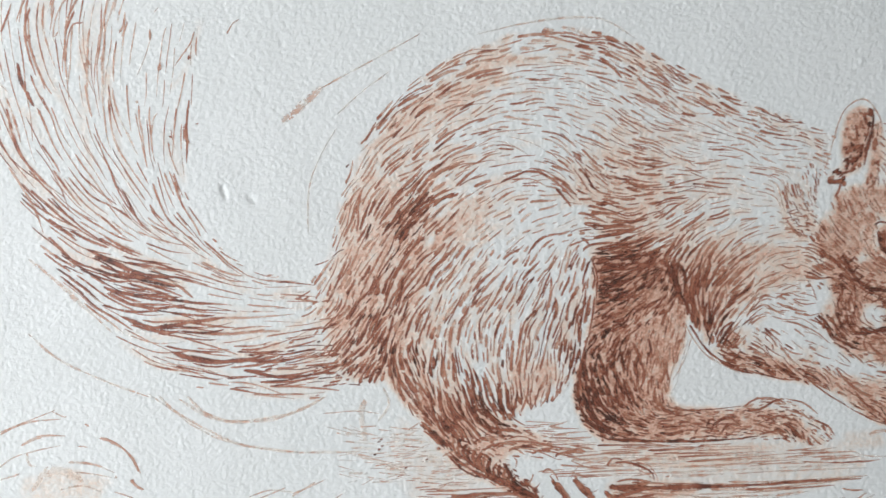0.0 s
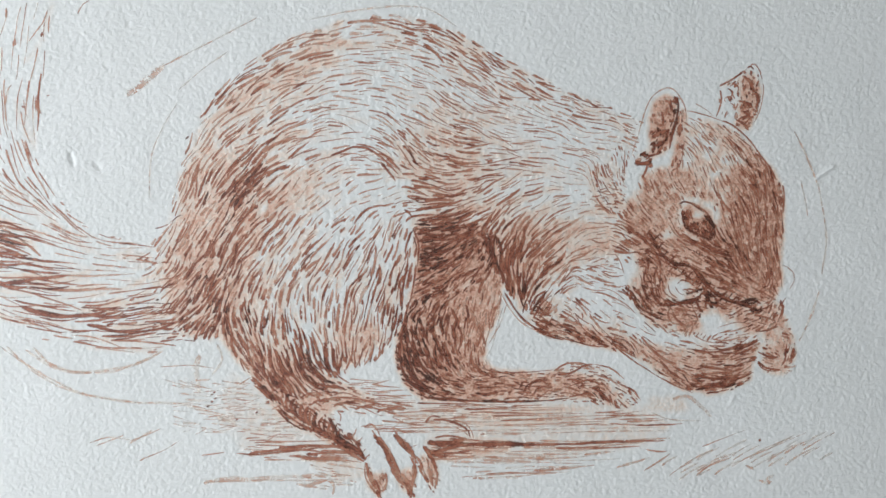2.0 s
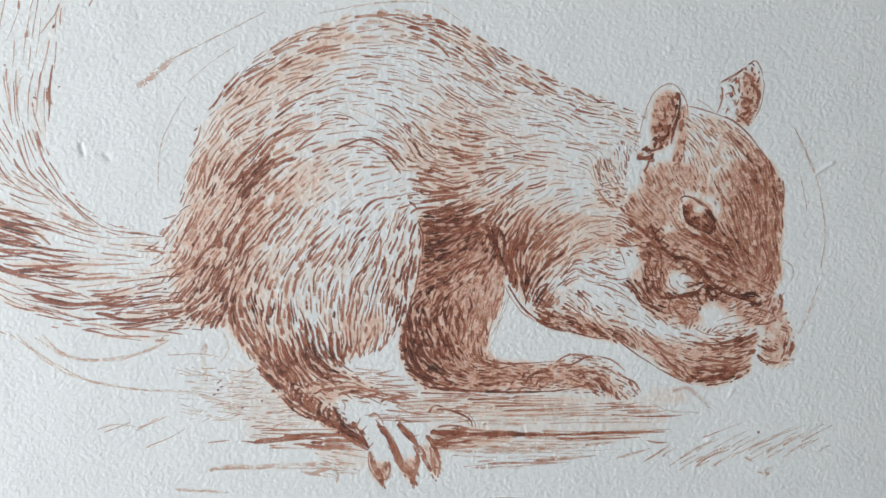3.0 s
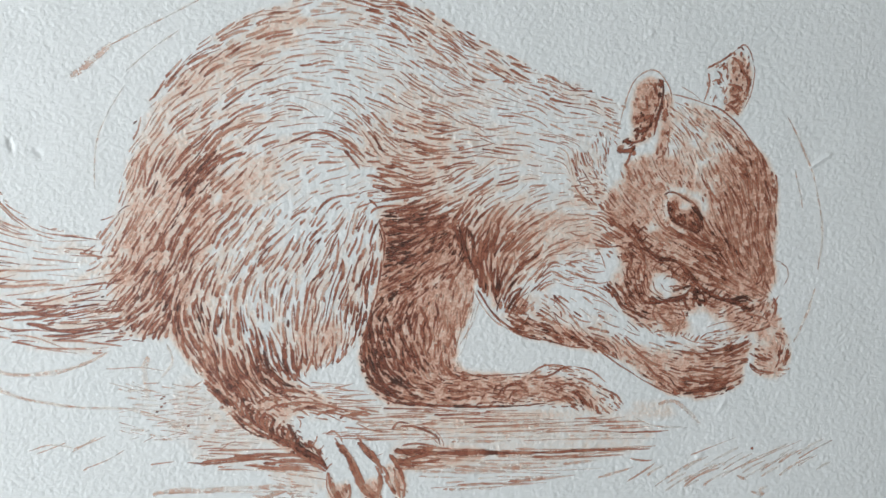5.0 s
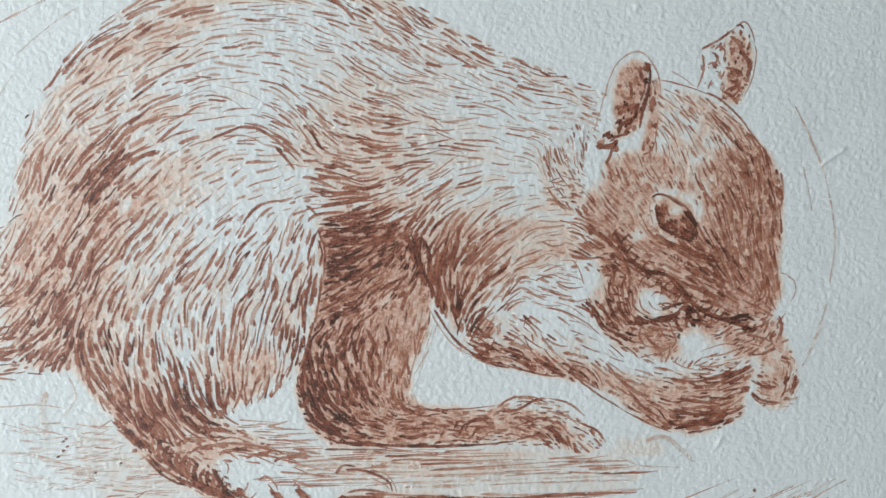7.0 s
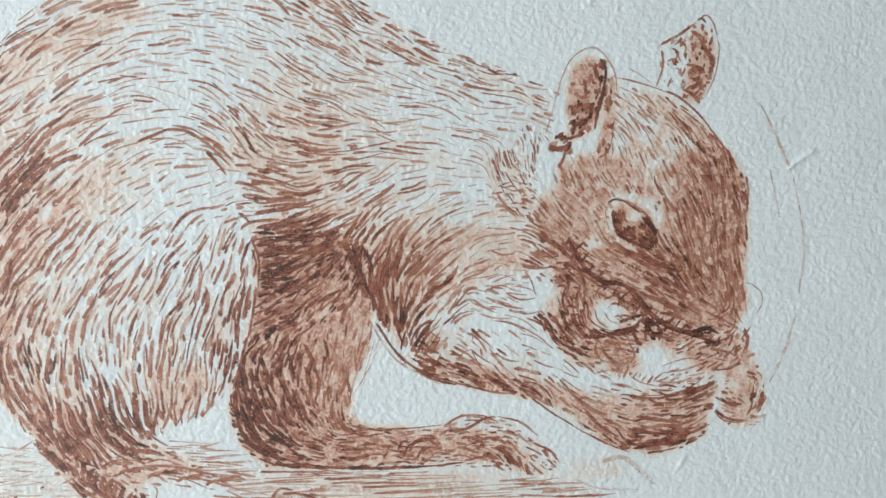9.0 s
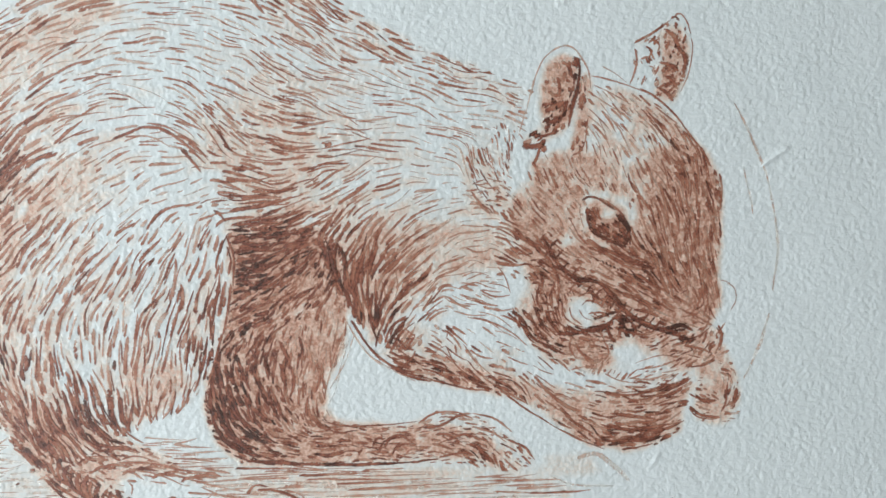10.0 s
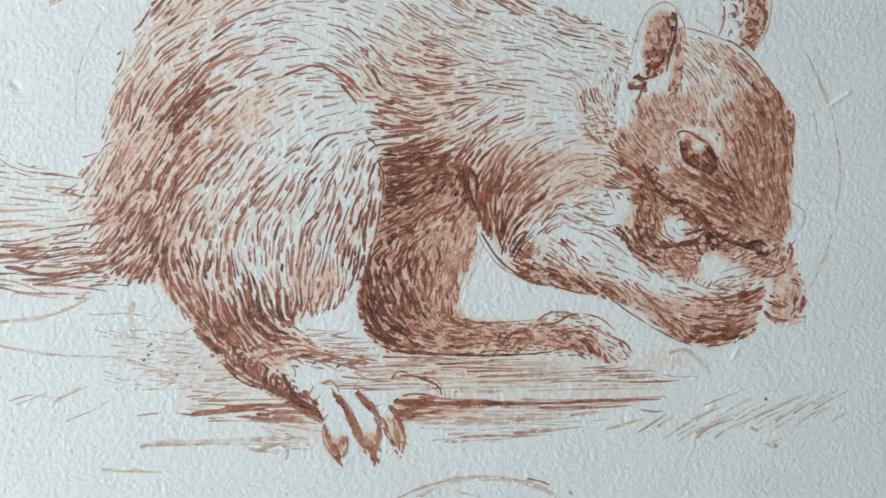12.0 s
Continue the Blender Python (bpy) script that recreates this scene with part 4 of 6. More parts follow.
for u, v, a, n, w, tone in ((458, 298, 42, 32, 9, .97), (448, 330, 40, 26, 11, .99), (472, 322, 48, 18, 7, .9), (437, 352, 44, 24, 6, .95), (420, 378, 52, 26, 7, .95), (408, 398, 60, 22, 6, .92),
                            (452, 346, 38, 16, 7, .96), (384, 300, 66, 34, 9, .82), (396, 262, 56, 26, 8, .72), (378, 338, 70, 30, 9, .84), (346, 232, 40, 12, 7, .84), (588, 180, -6, 26, 6, .78),
                            (606, 212, -6, 30, 7, .68), (505, 118, 34, 34, 8, .72), (544, 140, 28, 32, 8, .70), (470, 148, 38, 36, 9, .66), (430, 180, 42, 30, 9, .68), (556, 66, 24, 34, 9, .62),
                            (736, 50, -12, 24, 8, .74), (905, 166, -14, 28, 10, .66), (955, 168, -8, 24, 9, .66), (742, 230, -46, 40, 10, .66), (725, 226, -40, 16, 8, .72), (876, 276, 12, 14, 12, .70)):
    c, s = math.cos(radians(a)), math.sin(radians(a))
    mark(trunk, "A", [(u - c * n / 2, v + s * n / 2), (u + c * n / 2, v - s * n / 2)], 0.72 * w, tone - 0.02)
for pts, w, tone in (
    ([(870, 400), (880, 440), (898, 480), (915, 515)], 10, .90), ([(892, 420), (900, 460), (916, 495)], 10, .84), ([(912, 440), (918, 480), (930, 512)], 9, .80), ([(886, 405), (880, 425), (876, 450)], 9, .92),
    ([(930, 470), (926, 505), (934, 536)], 9, .82), ([(900, 505), (925, 545), (960, 572), (1000, 586)], 9, .78), ([(890, 500), (920, 550), (975, 585)], 4, .34), ([(946, 500), (955, 485), (980, 470)], 6, .66),
    ([(955, 545), (965, 525), (985, 510)], 7, .78), ([(1000, 586), (1050, 600), (1085, 602)], 7, .74), ([(1090, 600), (1130, 630), (1180, 662), (1230, 684)], 5, .64), ([(1035, 540), (1037, 555)], 7, .68),
):
    mark(arm, "A", pts, 0.85 * w, tone - 0.05)
for pts, w, tone in (
    ([(715, 590), (720, 640), (745, 672), (800, 690)], 9, .88), ([(722, 610), (736, 650), (770, 680)], 10, .86), ([(738, 585), (748, 620), (760, 640)], 9, .92), ([(776, 580), (788, 610), (800, 622)], 9, .88),
    ([(760, 690), (860, 696), (960, 696), (1010, 692)], 8, .80), ([(862, 640), (890, 646), (940, 646), (985, 642)], 4, .66), ([(985, 645), (1005, 632), (1030, 630), (1050, 634)], 4, .62), ([(990, 650), (1015, 648), (1035, 636), (1050, 636)], 6, .68),
    ([(1055, 632), (1085, 640), (1110, 660)], 4, .46), ([(1058, 672), (1075, 690), (1085, 700)], 10, .80), ([(1092, 695), (1097, 712)], 8, .62), ([(1100, 668), (1125, 680), (1138, 698)], 5, .62), ([(940, 668), (960, 660), (980, 672)], 6, .66),
    ([(932, 684), (940, 668), (955, 664)], 5, .78), ([(950, 686), (958, 674), (972, 672)], 5, .78), ([(965, 688), (975, 678), (990, 680)], 5, .74), ([(840, 560), (856, 566), (866, 600)], 5, .5), ([(884, 530), (868, 590), (862, 615)], 4, .46),
    ([(898, 530), (878, 590)], 3, .22), ([(1010, 690), (1045, 684), (1060, 690)], 6, .62), ([(1020, 668), (1045, 660), (1070, 668)], 6, .6),
):
    mark(leg, "A", pts, w, tone)
for pts, w, tone in (([(741, 392), (750, 425), (748, 462)], 6, .70), ([(746, 455), (740, 495), (730, 535)], 6, .64), ([(732, 520), (722, 560), (712, 592)], 7, .66)):
    mark(leg, "A", pts, w, tone)
for pts, w, tone in (
    ([(590, 722), (610, 755), (650, 788)], 9, .86),
    ([(620, 770), (645, 788), (655, 800)], 9, .88), ([(500, 700), (530, 728), (590, 760)], 7, .74), ([(772, 728), (800, 730), (832, 745), (838, 760)], 7, .66),
    ([(775, 760), (800, 756), (835, 762)], 6, .6), ([(700, 722), (730, 735), (760, 738)], 4, .5), ([(760, 735), (770, 722), (790, 724)], 7, .62),
):
    mark(foot, "A", pts, w, tone)
for pts, w, tone in (
    ([(594, 750), (615, 764), (638, 778), (652, 796)], 12, .76), ([(602, 756), (625, 776), (644, 790)], 9, .84), ([(622, 752), (636, 764), (648, 780)], 6, .72), ([(640, 740), (636, 752), (626, 764)], 3, .5),
    ([(652, 742), (664, 735), (676, 745), (680, 756)], 4, .55), ([(670, 756), (684, 770), (694, 790), (700, 812)], 13, .70), ([(672, 764), (690, 780), (698, 800)], 6, .80), ([(690, 790), (702, 806), (704, 826)], 11, .58),
    ([(704, 752), (718, 764), (734, 780), (744, 798)], 13, .66), ([(712, 766), (728, 782), (738, 792)], 6, .76), ([(700, 740), (720, 748), (730, 752)], 4, .45), ([(742, 790), (752, 806), (750, 822)], 10, .54),
    ([(756, 772), (764, 786), (772, 800)], 11, .66), ([(764, 764), (784, 772), (800, 774)], 14, .70), ([(760, 780), (780, 790), (800, 792)], 11, .62),
    ([(655, 800), (654, 825), (664, 844), (676, 858)], 7, .50), ([(664, 816), (668, 834), (676, 852)], 11, .44), ([(690, 818), (692, 835), (684, 856)], 9, .54), ([(674, 850), (679, 866)], 13, .68),
    ([(704, 816), (712, 834), (728, 846)], 8, .56), ([(716, 820), (726, 832), (734, 850)], 12, .42), ([(740, 806), (738, 830), (734, 856)], 9, .52), ([(728, 846), (734, 866)], 9, .50),
    ([(752, 802), (758, 822), (768, 838)], 7, .50), ([(764, 806), (768, 822), (772, 838)], 11, .40), ([(776, 806), (780, 826), (776, 850)], 7, .50), ([(764, 840), (770, 852)], 5, .6), ([(768, 826), (776, 832), (782, 830)], 6, .56),
    ([(650, 700), (675, 708), (705, 716)], 5, .58), ([(600, 688), (640, 690), (684, 702)], 5, .55), ([(620, 698), (650, 706), (680, 720)], 3, .40), ([(606, 712), (612, 720), (610, 732)], 4, .5), ([(612, 700), (628, 712)], 4, .46),
    ([(702, 752), (706, 740), (720, 730)], 3, .36), ([(640, 770), (652, 756)], 3, .42), ([(648, 786), (658, 776)], 3, .44), ([(652, 798), (664, 786)], 4, .5), ([(690, 782), (702, 776)], 3, .42), ([(736, 776), (748, 770)], 3, .40), ([(696, 800), (708, 796)], 4, .45),
    ([(808, 728), (830, 735), (842, 752), (844, 764)], 5, .55), ([(700, 716), (730, 724), (760, 730)], 4, .42), ([(812, 742), (826, 748), (836, 758)], 4, .45),
):
    mark(foot, "A", pts, w, tone)
for pts, w, tone in (
    ([(668, 752), (682, 768), (694, 788), (702, 812)], 11, .60), ([(676, 756), (692, 776), (704, 800), (712, 826)], 11, .54), ([(690, 780), (704, 800), (716, 822)], 9, .64), ([(700, 806), (712, 826), (724, 842)], 9, .56),
    ([(706, 752), (720, 770), (736, 788), (746, 806)], 12, .54), ([(714, 760), (730, 778), (744, 796)], 9, .64), ([(732, 790), (742, 812), (740, 838)], 9, .48), ([(746, 806), (756, 824), (766, 840)], 8, .50), ([(757, 775), (768, 790), (780, 815)], 9, .58),
    ([(560, 738), (600, 758), (640, 778), (655, 796)], 13, .70), ([(600, 765), (630, 785), (655, 802)], 11, .68), ([(656, 800), (660, 824), (672, 846)], 9, .56), ([(668, 830), (678, 846), (680, 864)], 9, .62), ([(724, 836), (734, 850), (736, 864)], 8, .52),
    ([(762, 768), (790, 770), (830, 764)], 14, .64), ([(766, 782), (800, 788), (840, 782)], 12, .58), ([(770, 796), (810, 797), (850, 791)], 9, .42), ([(505, 780), (560, 772), (620, 778), (650, 790)], 12, .60), ([(450, 785), (520, 778), (590, 784)], 8, .56),
    ([(540, 795), (600, 796), (650, 802)], 9, .46), ([(560, 786), (600, 784), (640, 786)], 9, .56), ([(372, 833), (440, 830), (520, 826), (600, 824)], 13, .10), ([(538, 838), (554, 843), (568, 834)], 10, .16), ([(590, 826), (600, 842), (596, 858)], 9, .08),
):
    mark(foot, "A", pts, w, tone)
for k in range(13):
    u, v = 548 + 12.5 * k, 682 + 1.9 * k + 4 * (k * 5 % 3)
    mark(foot, "A", [(u, v + 7), (u + 14, v), (u + 30 + 4 * (k % 3), v + 5)], 6 + k % 2, .50 + .05 * (k * 3 % 4))
# hairs along the toes
for k in range(20):
    u, v = (664 + 2.2 * k, 744 + 4 * k) if k < 10 else (700 + 3.2 * (k - 10), 742 + 4.4 * (k - 10))
    mark(foot, "A", [(u, v), (u + 5 + k % 3, v + 4), (u + 8, v + 11)], 3.5, .46 + .04 * (k % 3))
# short curved rungs down the heel
for k in range(13):
    u, v = 508 + 8.2 * k, 690 + 5.4 * k
    mark(foot, "A", [(u + 4 + 2 * (k % 3), v - 12 - 3 * (k % 2)), (u, v), (u + 5, v + 14), (u + 15, v + 25 - 2 * (k % 3))], 8.5 + k % 3, .60 + .05 * (k * 7 % 5))
for pts, w, tone in (
    ([(396, 640), (400, 660), (403, 684)], 14, .84), ([(424, 620), (432, 635), (440, 652)], 9, .88), ([(474, 620), (482, 640), (486, 662)], 10, .88), ([(452, 640), (468, 670), (482, 700)], 11, .70), ([(502, 600), (512, 622), (522, 642)], 10, .62),
    ([(520, 640), (528, 670), (520, 700)], 10, .66), ([(410, 690), (430, 730), (470, 760)], 12, .82), ([(440, 690), (455, 715), (480, 735)], 11, .74), ([(545, 600), (556, 625), (558, 650)], 8, .56), ([(430, 560), (470, 540), (510, 530)], 8, .78),
):
    mark(leg, "C", pts, w, tone)
# tufts on the breast
for pts, w, tone in (
    ([(812, 470), (835, 462), (858, 470)], 4, .46), ([(815, 490), (840, 482), (866, 490)], 4, .5), ([(808, 512), (838, 500), (862, 508)], 4, .46), ([(820, 440), (845, 448), (868, 442)], 5, .5), ([(830, 525), (850, 535), (880, 540)], 5, .58),
    ([(846, 512), (872, 524), (900, 522)], 5, .56), ([(850, 540), (880, 548), (905, 545)], 5, .6), ([(780, 520), (800, 535), (830, 540)], 4, .44), ([(800, 548), (830, 556), (860, 556)], 4, .42), ([(790, 425), (815, 415), (840, 418)], 4, .44),
    ([(860, 500), (885, 505), (900, 512)], 4, .54), ([(870, 420), (892, 428), (905, 440)], 6, .6), ([(850, 400), (880, 408), (900, 420)], 5, .56), ([(838, 330), (860, 338), (880, 335)], 5, .54),
):
    mark(trunk, "C", pts, w, tone)
for pts, w, tone in (([(905, 522), (892, 560), (870, 598)], 4, .26), ([(890, 530), (880, 560), (868, 580)], 3, .24), ([(900, 520), (930, 560), (985, 590)], 4, .28), ([(885, 575), (878, 600), (866, 622)], 3, .2)):
    mark(arm, "A", pts, 0.85 * w, tone - 0.05)
for pts, w, tone in (
    ([(690, 590), (684, 610), (672, 626)], 6, .62), ([(672, 598), (664, 618), (652, 634)], 6, .58), ([(652, 600), (646, 622), (636, 640)], 6, .62), ([(634, 602), (628, 624), (620, 642)], 6, .6), ([(616, 606), (612, 628), (606, 648)], 7, .7),
    ([(600, 600), (602, 628), (612, 650)], 8, .78), ([(585, 590), (588, 622), (600, 650)], 8, .76), ([(560, 580), (566, 615), (584, 650)], 8, .8), ([(540, 575), (548, 615), (568, 652)], 7, .8), ([(525, 590), (534, 625), (552, 660)], 8, .8),
):
    mark(trunk, "A", pts, w, tone)
# darker folds about the mouth and the heel
for pts, w, tone in (
    ([(1040, 562), (1070, 553), (1096, 548)], 10, .85), ([(1076, 576), (1100, 585), (1132, 590)], 10, .78), ([(1030, 520), (1045, 512), (1060, 520)], 5, .70), ([(1006, 590), (1000, 610), (1012, 630)], 8, .60), ([(940, 540), (950, 565), (966, 586)], 9, .78),
    ([(958, 545), (970, 570), (986, 588)], 8, .74), ([(976, 500), (968, 525), (973, 550)], 8, .66), ([(950, 500), (945, 525), (950, 545)], 7, .72), ([(1060, 600), (1068, 618), (1060, 636)], 8, .58), ([(1016, 545), (1026, 560), (1042, 566)], 4, .5),
    ([(1105, 525), (1125, 535), (1150, 540)], 6, .62), ([(1110, 545), (1128, 548), (1140, 555)], 5, .66), ([(1215, 548), (1228, 540), (1232, 525)], 5, .74), ([(1225, 520), (1238, 512)], 4, .7), ([(1190, 560), (1210, 556), (1225, 552)], 5, .6),
):
    mark(head, "C", pts, w, tone)

# dark curved strokes of the hock and the heel
for pts, w, tone in (
    ([(552, 602), (560, 630), (578, 655), (606, 664)], 9, .88), ([(538, 606), (546, 638), (562, 664), (590, 676)], 8, .84), ([(570, 600), (580, 630), (596, 652)], 7, .80), ([(518, 600), (526, 640), (544, 668)], 7, .80), ([(505, 610), (510, 640), (520, 664)], 6, .72),
    ([(488, 600), (496, 640), (512, 676), (540, 690)], 6, .70), ([(470, 600), (478, 640), (492, 670)], 6, .66), ([(450, 600), (458, 630), (472, 655)], 6, .64), ([(476, 664), (486, 680), (502, 694)], 12, .88), ([(462, 652), (478, 676), (496, 698)], 6, .74),
    ([(560, 660), (585, 668), (620, 672)], 8, .82), ([(575, 675), (600, 668), (625, 676)], 7, .78), ([(540, 690), (560, 680), (590, 680)], 4, .62), ([(598, 684), (620, 680), (650, 690)], 4, .64), ([(520, 690), (528, 700), (540, 706)], 7, .84), ([(600, 640), (612, 654), (630, 664)], 6, .66),
    ([(500, 706), (520, 728), (548, 746)], 5, .74), ([(550, 738), (566, 746), (576, 748)], 6, .82), ([(560, 742), (580, 754), (600, 762)], 5, .66),
):
    mark(foot, "A", pts, w, tone)
# folds of the dark leg
for pts, w, tone in (
    ([(730, 600), (734, 630), (748, 660), (775, 676)], 11, .86), ([(748, 640), (765, 655), (790, 668)], 8, .88), ([(790, 590), (795, 615), (806, 640)], 10, .86), ([(752, 550), (758, 575), (768, 600)], 8, .84), ([(790, 545), (788, 565), (792, 585)], 6, .78), ([(806, 560), (812, 585), (812, 610)], 8, .76),
    ([(832, 525), (836, 545), (834, 570)], 8, .76), ([(852, 555), (858, 580), (852, 602)], 7, .66), ([(846, 628), (856, 645), (872, 652)], 5, .74), ([(862, 642), (872, 652), (884, 656)], 5, .74), ([(872, 646), (882, 654), (896, 656)], 5, .70), ([(770, 540), (776, 556), (774, 574)], 6, .74),
    ([(722, 560), (718, 590), (722, 615)], 9, .78), ([(924, 676), (930, 664), (942, 660)], 5, .74), ([(940, 678), (948, 664), (966, 662)], 5, .76), ([(955, 680), (966, 670), (984, 674)], 5, .72), ([(905, 686), (912, 676)], 5, .7), ([(1050, 672), (1066, 682), (1078, 698)], 10, .78), ([(1090, 694), (1096, 712)], 7, .64),
    ([(1010, 672), (1030, 666), (1044, 672)], 4, .58), ([(1060, 652), (1084, 660), (1100, 672)], 5, .5), ([(1112, 672), (1126, 680), (1134, 694)], 6, .62), ([(756, 400), (776, 406), (800, 404)], 8, .86), ([(752, 430), (780, 438), (806, 430)], 9, .84), ([(760, 452), (788, 462), (815, 448)], 8, .78),
    ([(812, 410), (830, 404), (850, 405)], 6, .7), ([(872, 410), (880, 440), (886, 468)], 9, .88), ([(882, 402), (894, 425), (892, 450)], 6, .82),
):
    mark(leg, "A", pts, w, tone)
# crossing folds of the fore leg
for pts, w, tone in (
    ([(908, 455), (912, 485), (920, 512)], 7, .84), ([(922, 470), (926, 498), (936, 522)], 6, .76), ([(938, 500), (942, 525), (954, 548)], 6, .72), ([(950, 530), (958, 512), (978, 504)], 8, .84), ([(958, 545), (962, 530), (972, 520)], 6, .78), ([(966, 570), (980, 556), (984, 546)], 6, .74),
    ([(950, 570), (975, 582), (1005, 590)], 8, .80), ([(990, 572), (1020, 580), (1050, 584)], 6, .72), ([(1002, 566), (1016, 572)], 8, .82), ([(1024, 545), (1036, 568), (1056, 586)], 5, .66), ([(1046, 540), (1060, 562), (1084, 584)], 5, .66), ([(1024, 534), (1028, 520)], 6, .66), ([(1004, 556), (1016, 546), (1026, 542)], 4, .55),
    ([(1050, 505), (1078, 512), (1100, 526)], 4, .56), ([(1064, 498), (1090, 505), (1112, 522)], 4, .5), ([(1070, 585), (1100, 604), (1130, 622)], 7, .72), ([(940, 450), (946, 475), (944, 500)], 5, .6), ([(960, 440), (962, 465), (956, 485)], 4, .52), ([(975, 505), (985, 492), (1000, 488)], 4, .5),
):
    mark(arm, "A", pts, 0.7 * w, tone - 0.12)

# mouth line, jaw and the small folds of cheek and fingers
for pts, w, tone in (
    ([(1152, 400), (1162, 424), (1178, 446), (1200, 458), (1222, 460)], 6, .80), ([(1196, 456), (1224, 462), (1240, 478), (1254, 498)], 7, .86), ([(1236, 470), (1250, 492), (1268, 508), (1296, 520)], 9, .90), ([(1262, 506), (1290, 522), (1318, 528), (1346, 542)], 11, .94),
    ([(1250, 506), (1256, 520), (1250, 534)], 12, .84), ([(1268, 516), (1274, 528), (1268, 538)], 9, .76), ([(1200, 526), (1224, 524), (1246, 514)], 9, .82), ([(1168, 530), (1190, 530), (1210, 526)], 8, .78), ([(1236, 520), (1240, 534), (1248, 544)], 7, .72), ([(1226, 524), (1232, 540)], 5, .66),
    ([(1120, 512), (1136, 532), (1158, 546), (1182, 558)], 8, .84), ([(1104, 500), (1124, 518), (1134, 530)], 6, .76), ([(1146, 500), (1150, 520), (1166, 538)], 7, .78), ([(1158, 496), (1162, 514), (1172, 530)], 6, .74), ([(1168, 492), (1172, 512), (1184, 526)], 5, .68), ([(1130, 500), (1140, 516), (1150, 530)], 6, .74),
    ([(1150, 446), (1152, 462), (1148, 480)], 8, .78), ([(1164, 440), (1172, 456), (1172, 474)], 6, .70), ([(1176, 462), (1172, 480), (1172, 496)], 5, .68), ([(1186, 462), (1206, 464), (1222, 474)], 5, .74), ([(1128, 400), (1144, 412), (1156, 430)], 8, .72), ([(1116, 388), (1130, 404), (1146, 418)], 7, .66),
    ([(1232, 470), (1240, 484), (1236, 500)], 4, .62), ([(1222, 476), (1230, 490)], 3, .60), ([(1214, 500), (1224, 508)], 4, .66), ([(1228, 510), (1238, 502)], 4, .66), ([(1204, 558), (1216, 570), (1232, 562)], 7, .56), ([(1214, 536), (1222, 550), (1230, 552)], 5, .50),
    ([(1224, 416), (1244, 430), (1268, 444), (1290, 446)], 12, .64), ([(1240, 412), (1262, 430), (1288, 438)], 9, .72), ([(1250, 452), (1280, 466), (1312, 484)], 9, .60), ([(1272, 452), (1296, 466), (1320, 480)], 7, .62), ([(1210, 402), (1224, 416), (1240, 424)], 5, .58),
    ([(1364, 452), (1362, 478), (1354, 502)], 5, .62), ([(1374, 446), (1370, 480), (1372, 510)], 4, .55), ([(1354, 528), (1366, 524), (1372, 510)], 5, .66), ([(1382, 520), (1388, 536), (1384, 556)], 4, .52), ([(1336, 548), (1356, 552), (1376, 560)], 5, .62), ([(1340, 560), (1360, 566)], 4, .55),
    ([(1250, 612), (1276, 622), (1306, 612)], 6, .72), ([(1256, 600), (1286, 610), (1316, 600)], 5, .60), ([(1300, 606), (1322, 604), (1346, 592)], 7, .74), ([(1350, 612), (1358, 622), (1374, 622)], 5, .72), ([(1342, 628), (1356, 640), (1380, 644)], 6, .66), ([(1404, 606), (1402, 622), (1392, 630)], 6, .58),
    ([(1236, 636), (1262, 642), (1294, 644)], 7, .66), ([(1232, 650), (1266, 658), (1304, 654), (1330, 650)], 6, .62), ([(1236, 674), (1270, 672), (1306, 664)], 7, .64), ([(1270, 580), (1300, 576), (1330, 566)], 4, .48), ([(1262, 590), (1290, 592), (1316, 586)], 4, .48), ([(1200, 640), (1226, 656), (1250, 676)], 6, .62),
):
    mark(head, "A", pts, w, tone)
for pts, w, tone in (
    ([(1316, 528), (1334, 522), (1350, 530)], 13, .95), ([(1328, 536), (1342, 542), (1354, 540)], 10, .95), ([(1310, 606), (1328, 600), (1344, 590)], 9, .80), ([(1298, 616), (1318, 614), (1336, 602)], 6, .72), ([(1352, 614), (1362, 622), (1380, 622)], 7, .74), ([(1344, 632), (1360, 642), (1384, 646)], 7, .70),
    ([(1406, 604), (1405, 620), (1396, 632)], 8, .62), ([(1168, 622), (1190, 646), (1216, 664)], 7, .62), ([(1150, 600), (1172, 620), (1196, 634)], 6, .56), ([(1254, 476), (1282, 486), (1306, 500)], 7, .66), ([(1270, 500), (1292, 504), (1310, 512)], 5, .7),
    ([(1180, 520), (1196, 528), (1214, 528)], 6, .7), ([(1186, 492), (1190, 508), (1204, 520)], 4, .5), ([(1206, 486), (1222, 488), (1234, 498)], 5, .56), ([(1210, 504), (1226, 502), (1238, 506)], 5, .66), ([(1196, 482), (1210, 476), (1224, 478)], 4, .55),
):
    mark(head, "A", pts, w, tone)
# short ticks that cross the mouth line and the jaw
for k in range(16):
    t = k / 15
    u, v, n = 1152 + 150 * t, 402 + 118 * t + 22 * math.sin(math.pi * t), 7 + 3 * (k * 5 % 3)
    mark(head, "A", [(u - 0.5 * n, v + n), (u + 0.1 * n, v), (u + 0.9 * n, v - 0.8 * n)], 5 + k % 3, .74 + .05 * (k * 3 % 4))
for k in range(9):
    u, v = 1118 + 6 * k, 424 + 13 * k
    mark(head, "A", [(u, v), (u + 9, v - 2 + k % 3), (u + 17, v + 4)], 5, .72 + .05 * (k % 4))
# soft hatching down brow and muzzle
for k in range(22):
    u, v = 1288 + 3.8 * k, 300 + 30 * (k * 5 % 6)
    mark(head, "A", [(u, v), (u + 8 - 0.25 * k, v + 18), (u + 13 - 0.5 * k, v + 40)], 5 + k % 3, .50 + .03 * (k % 4))
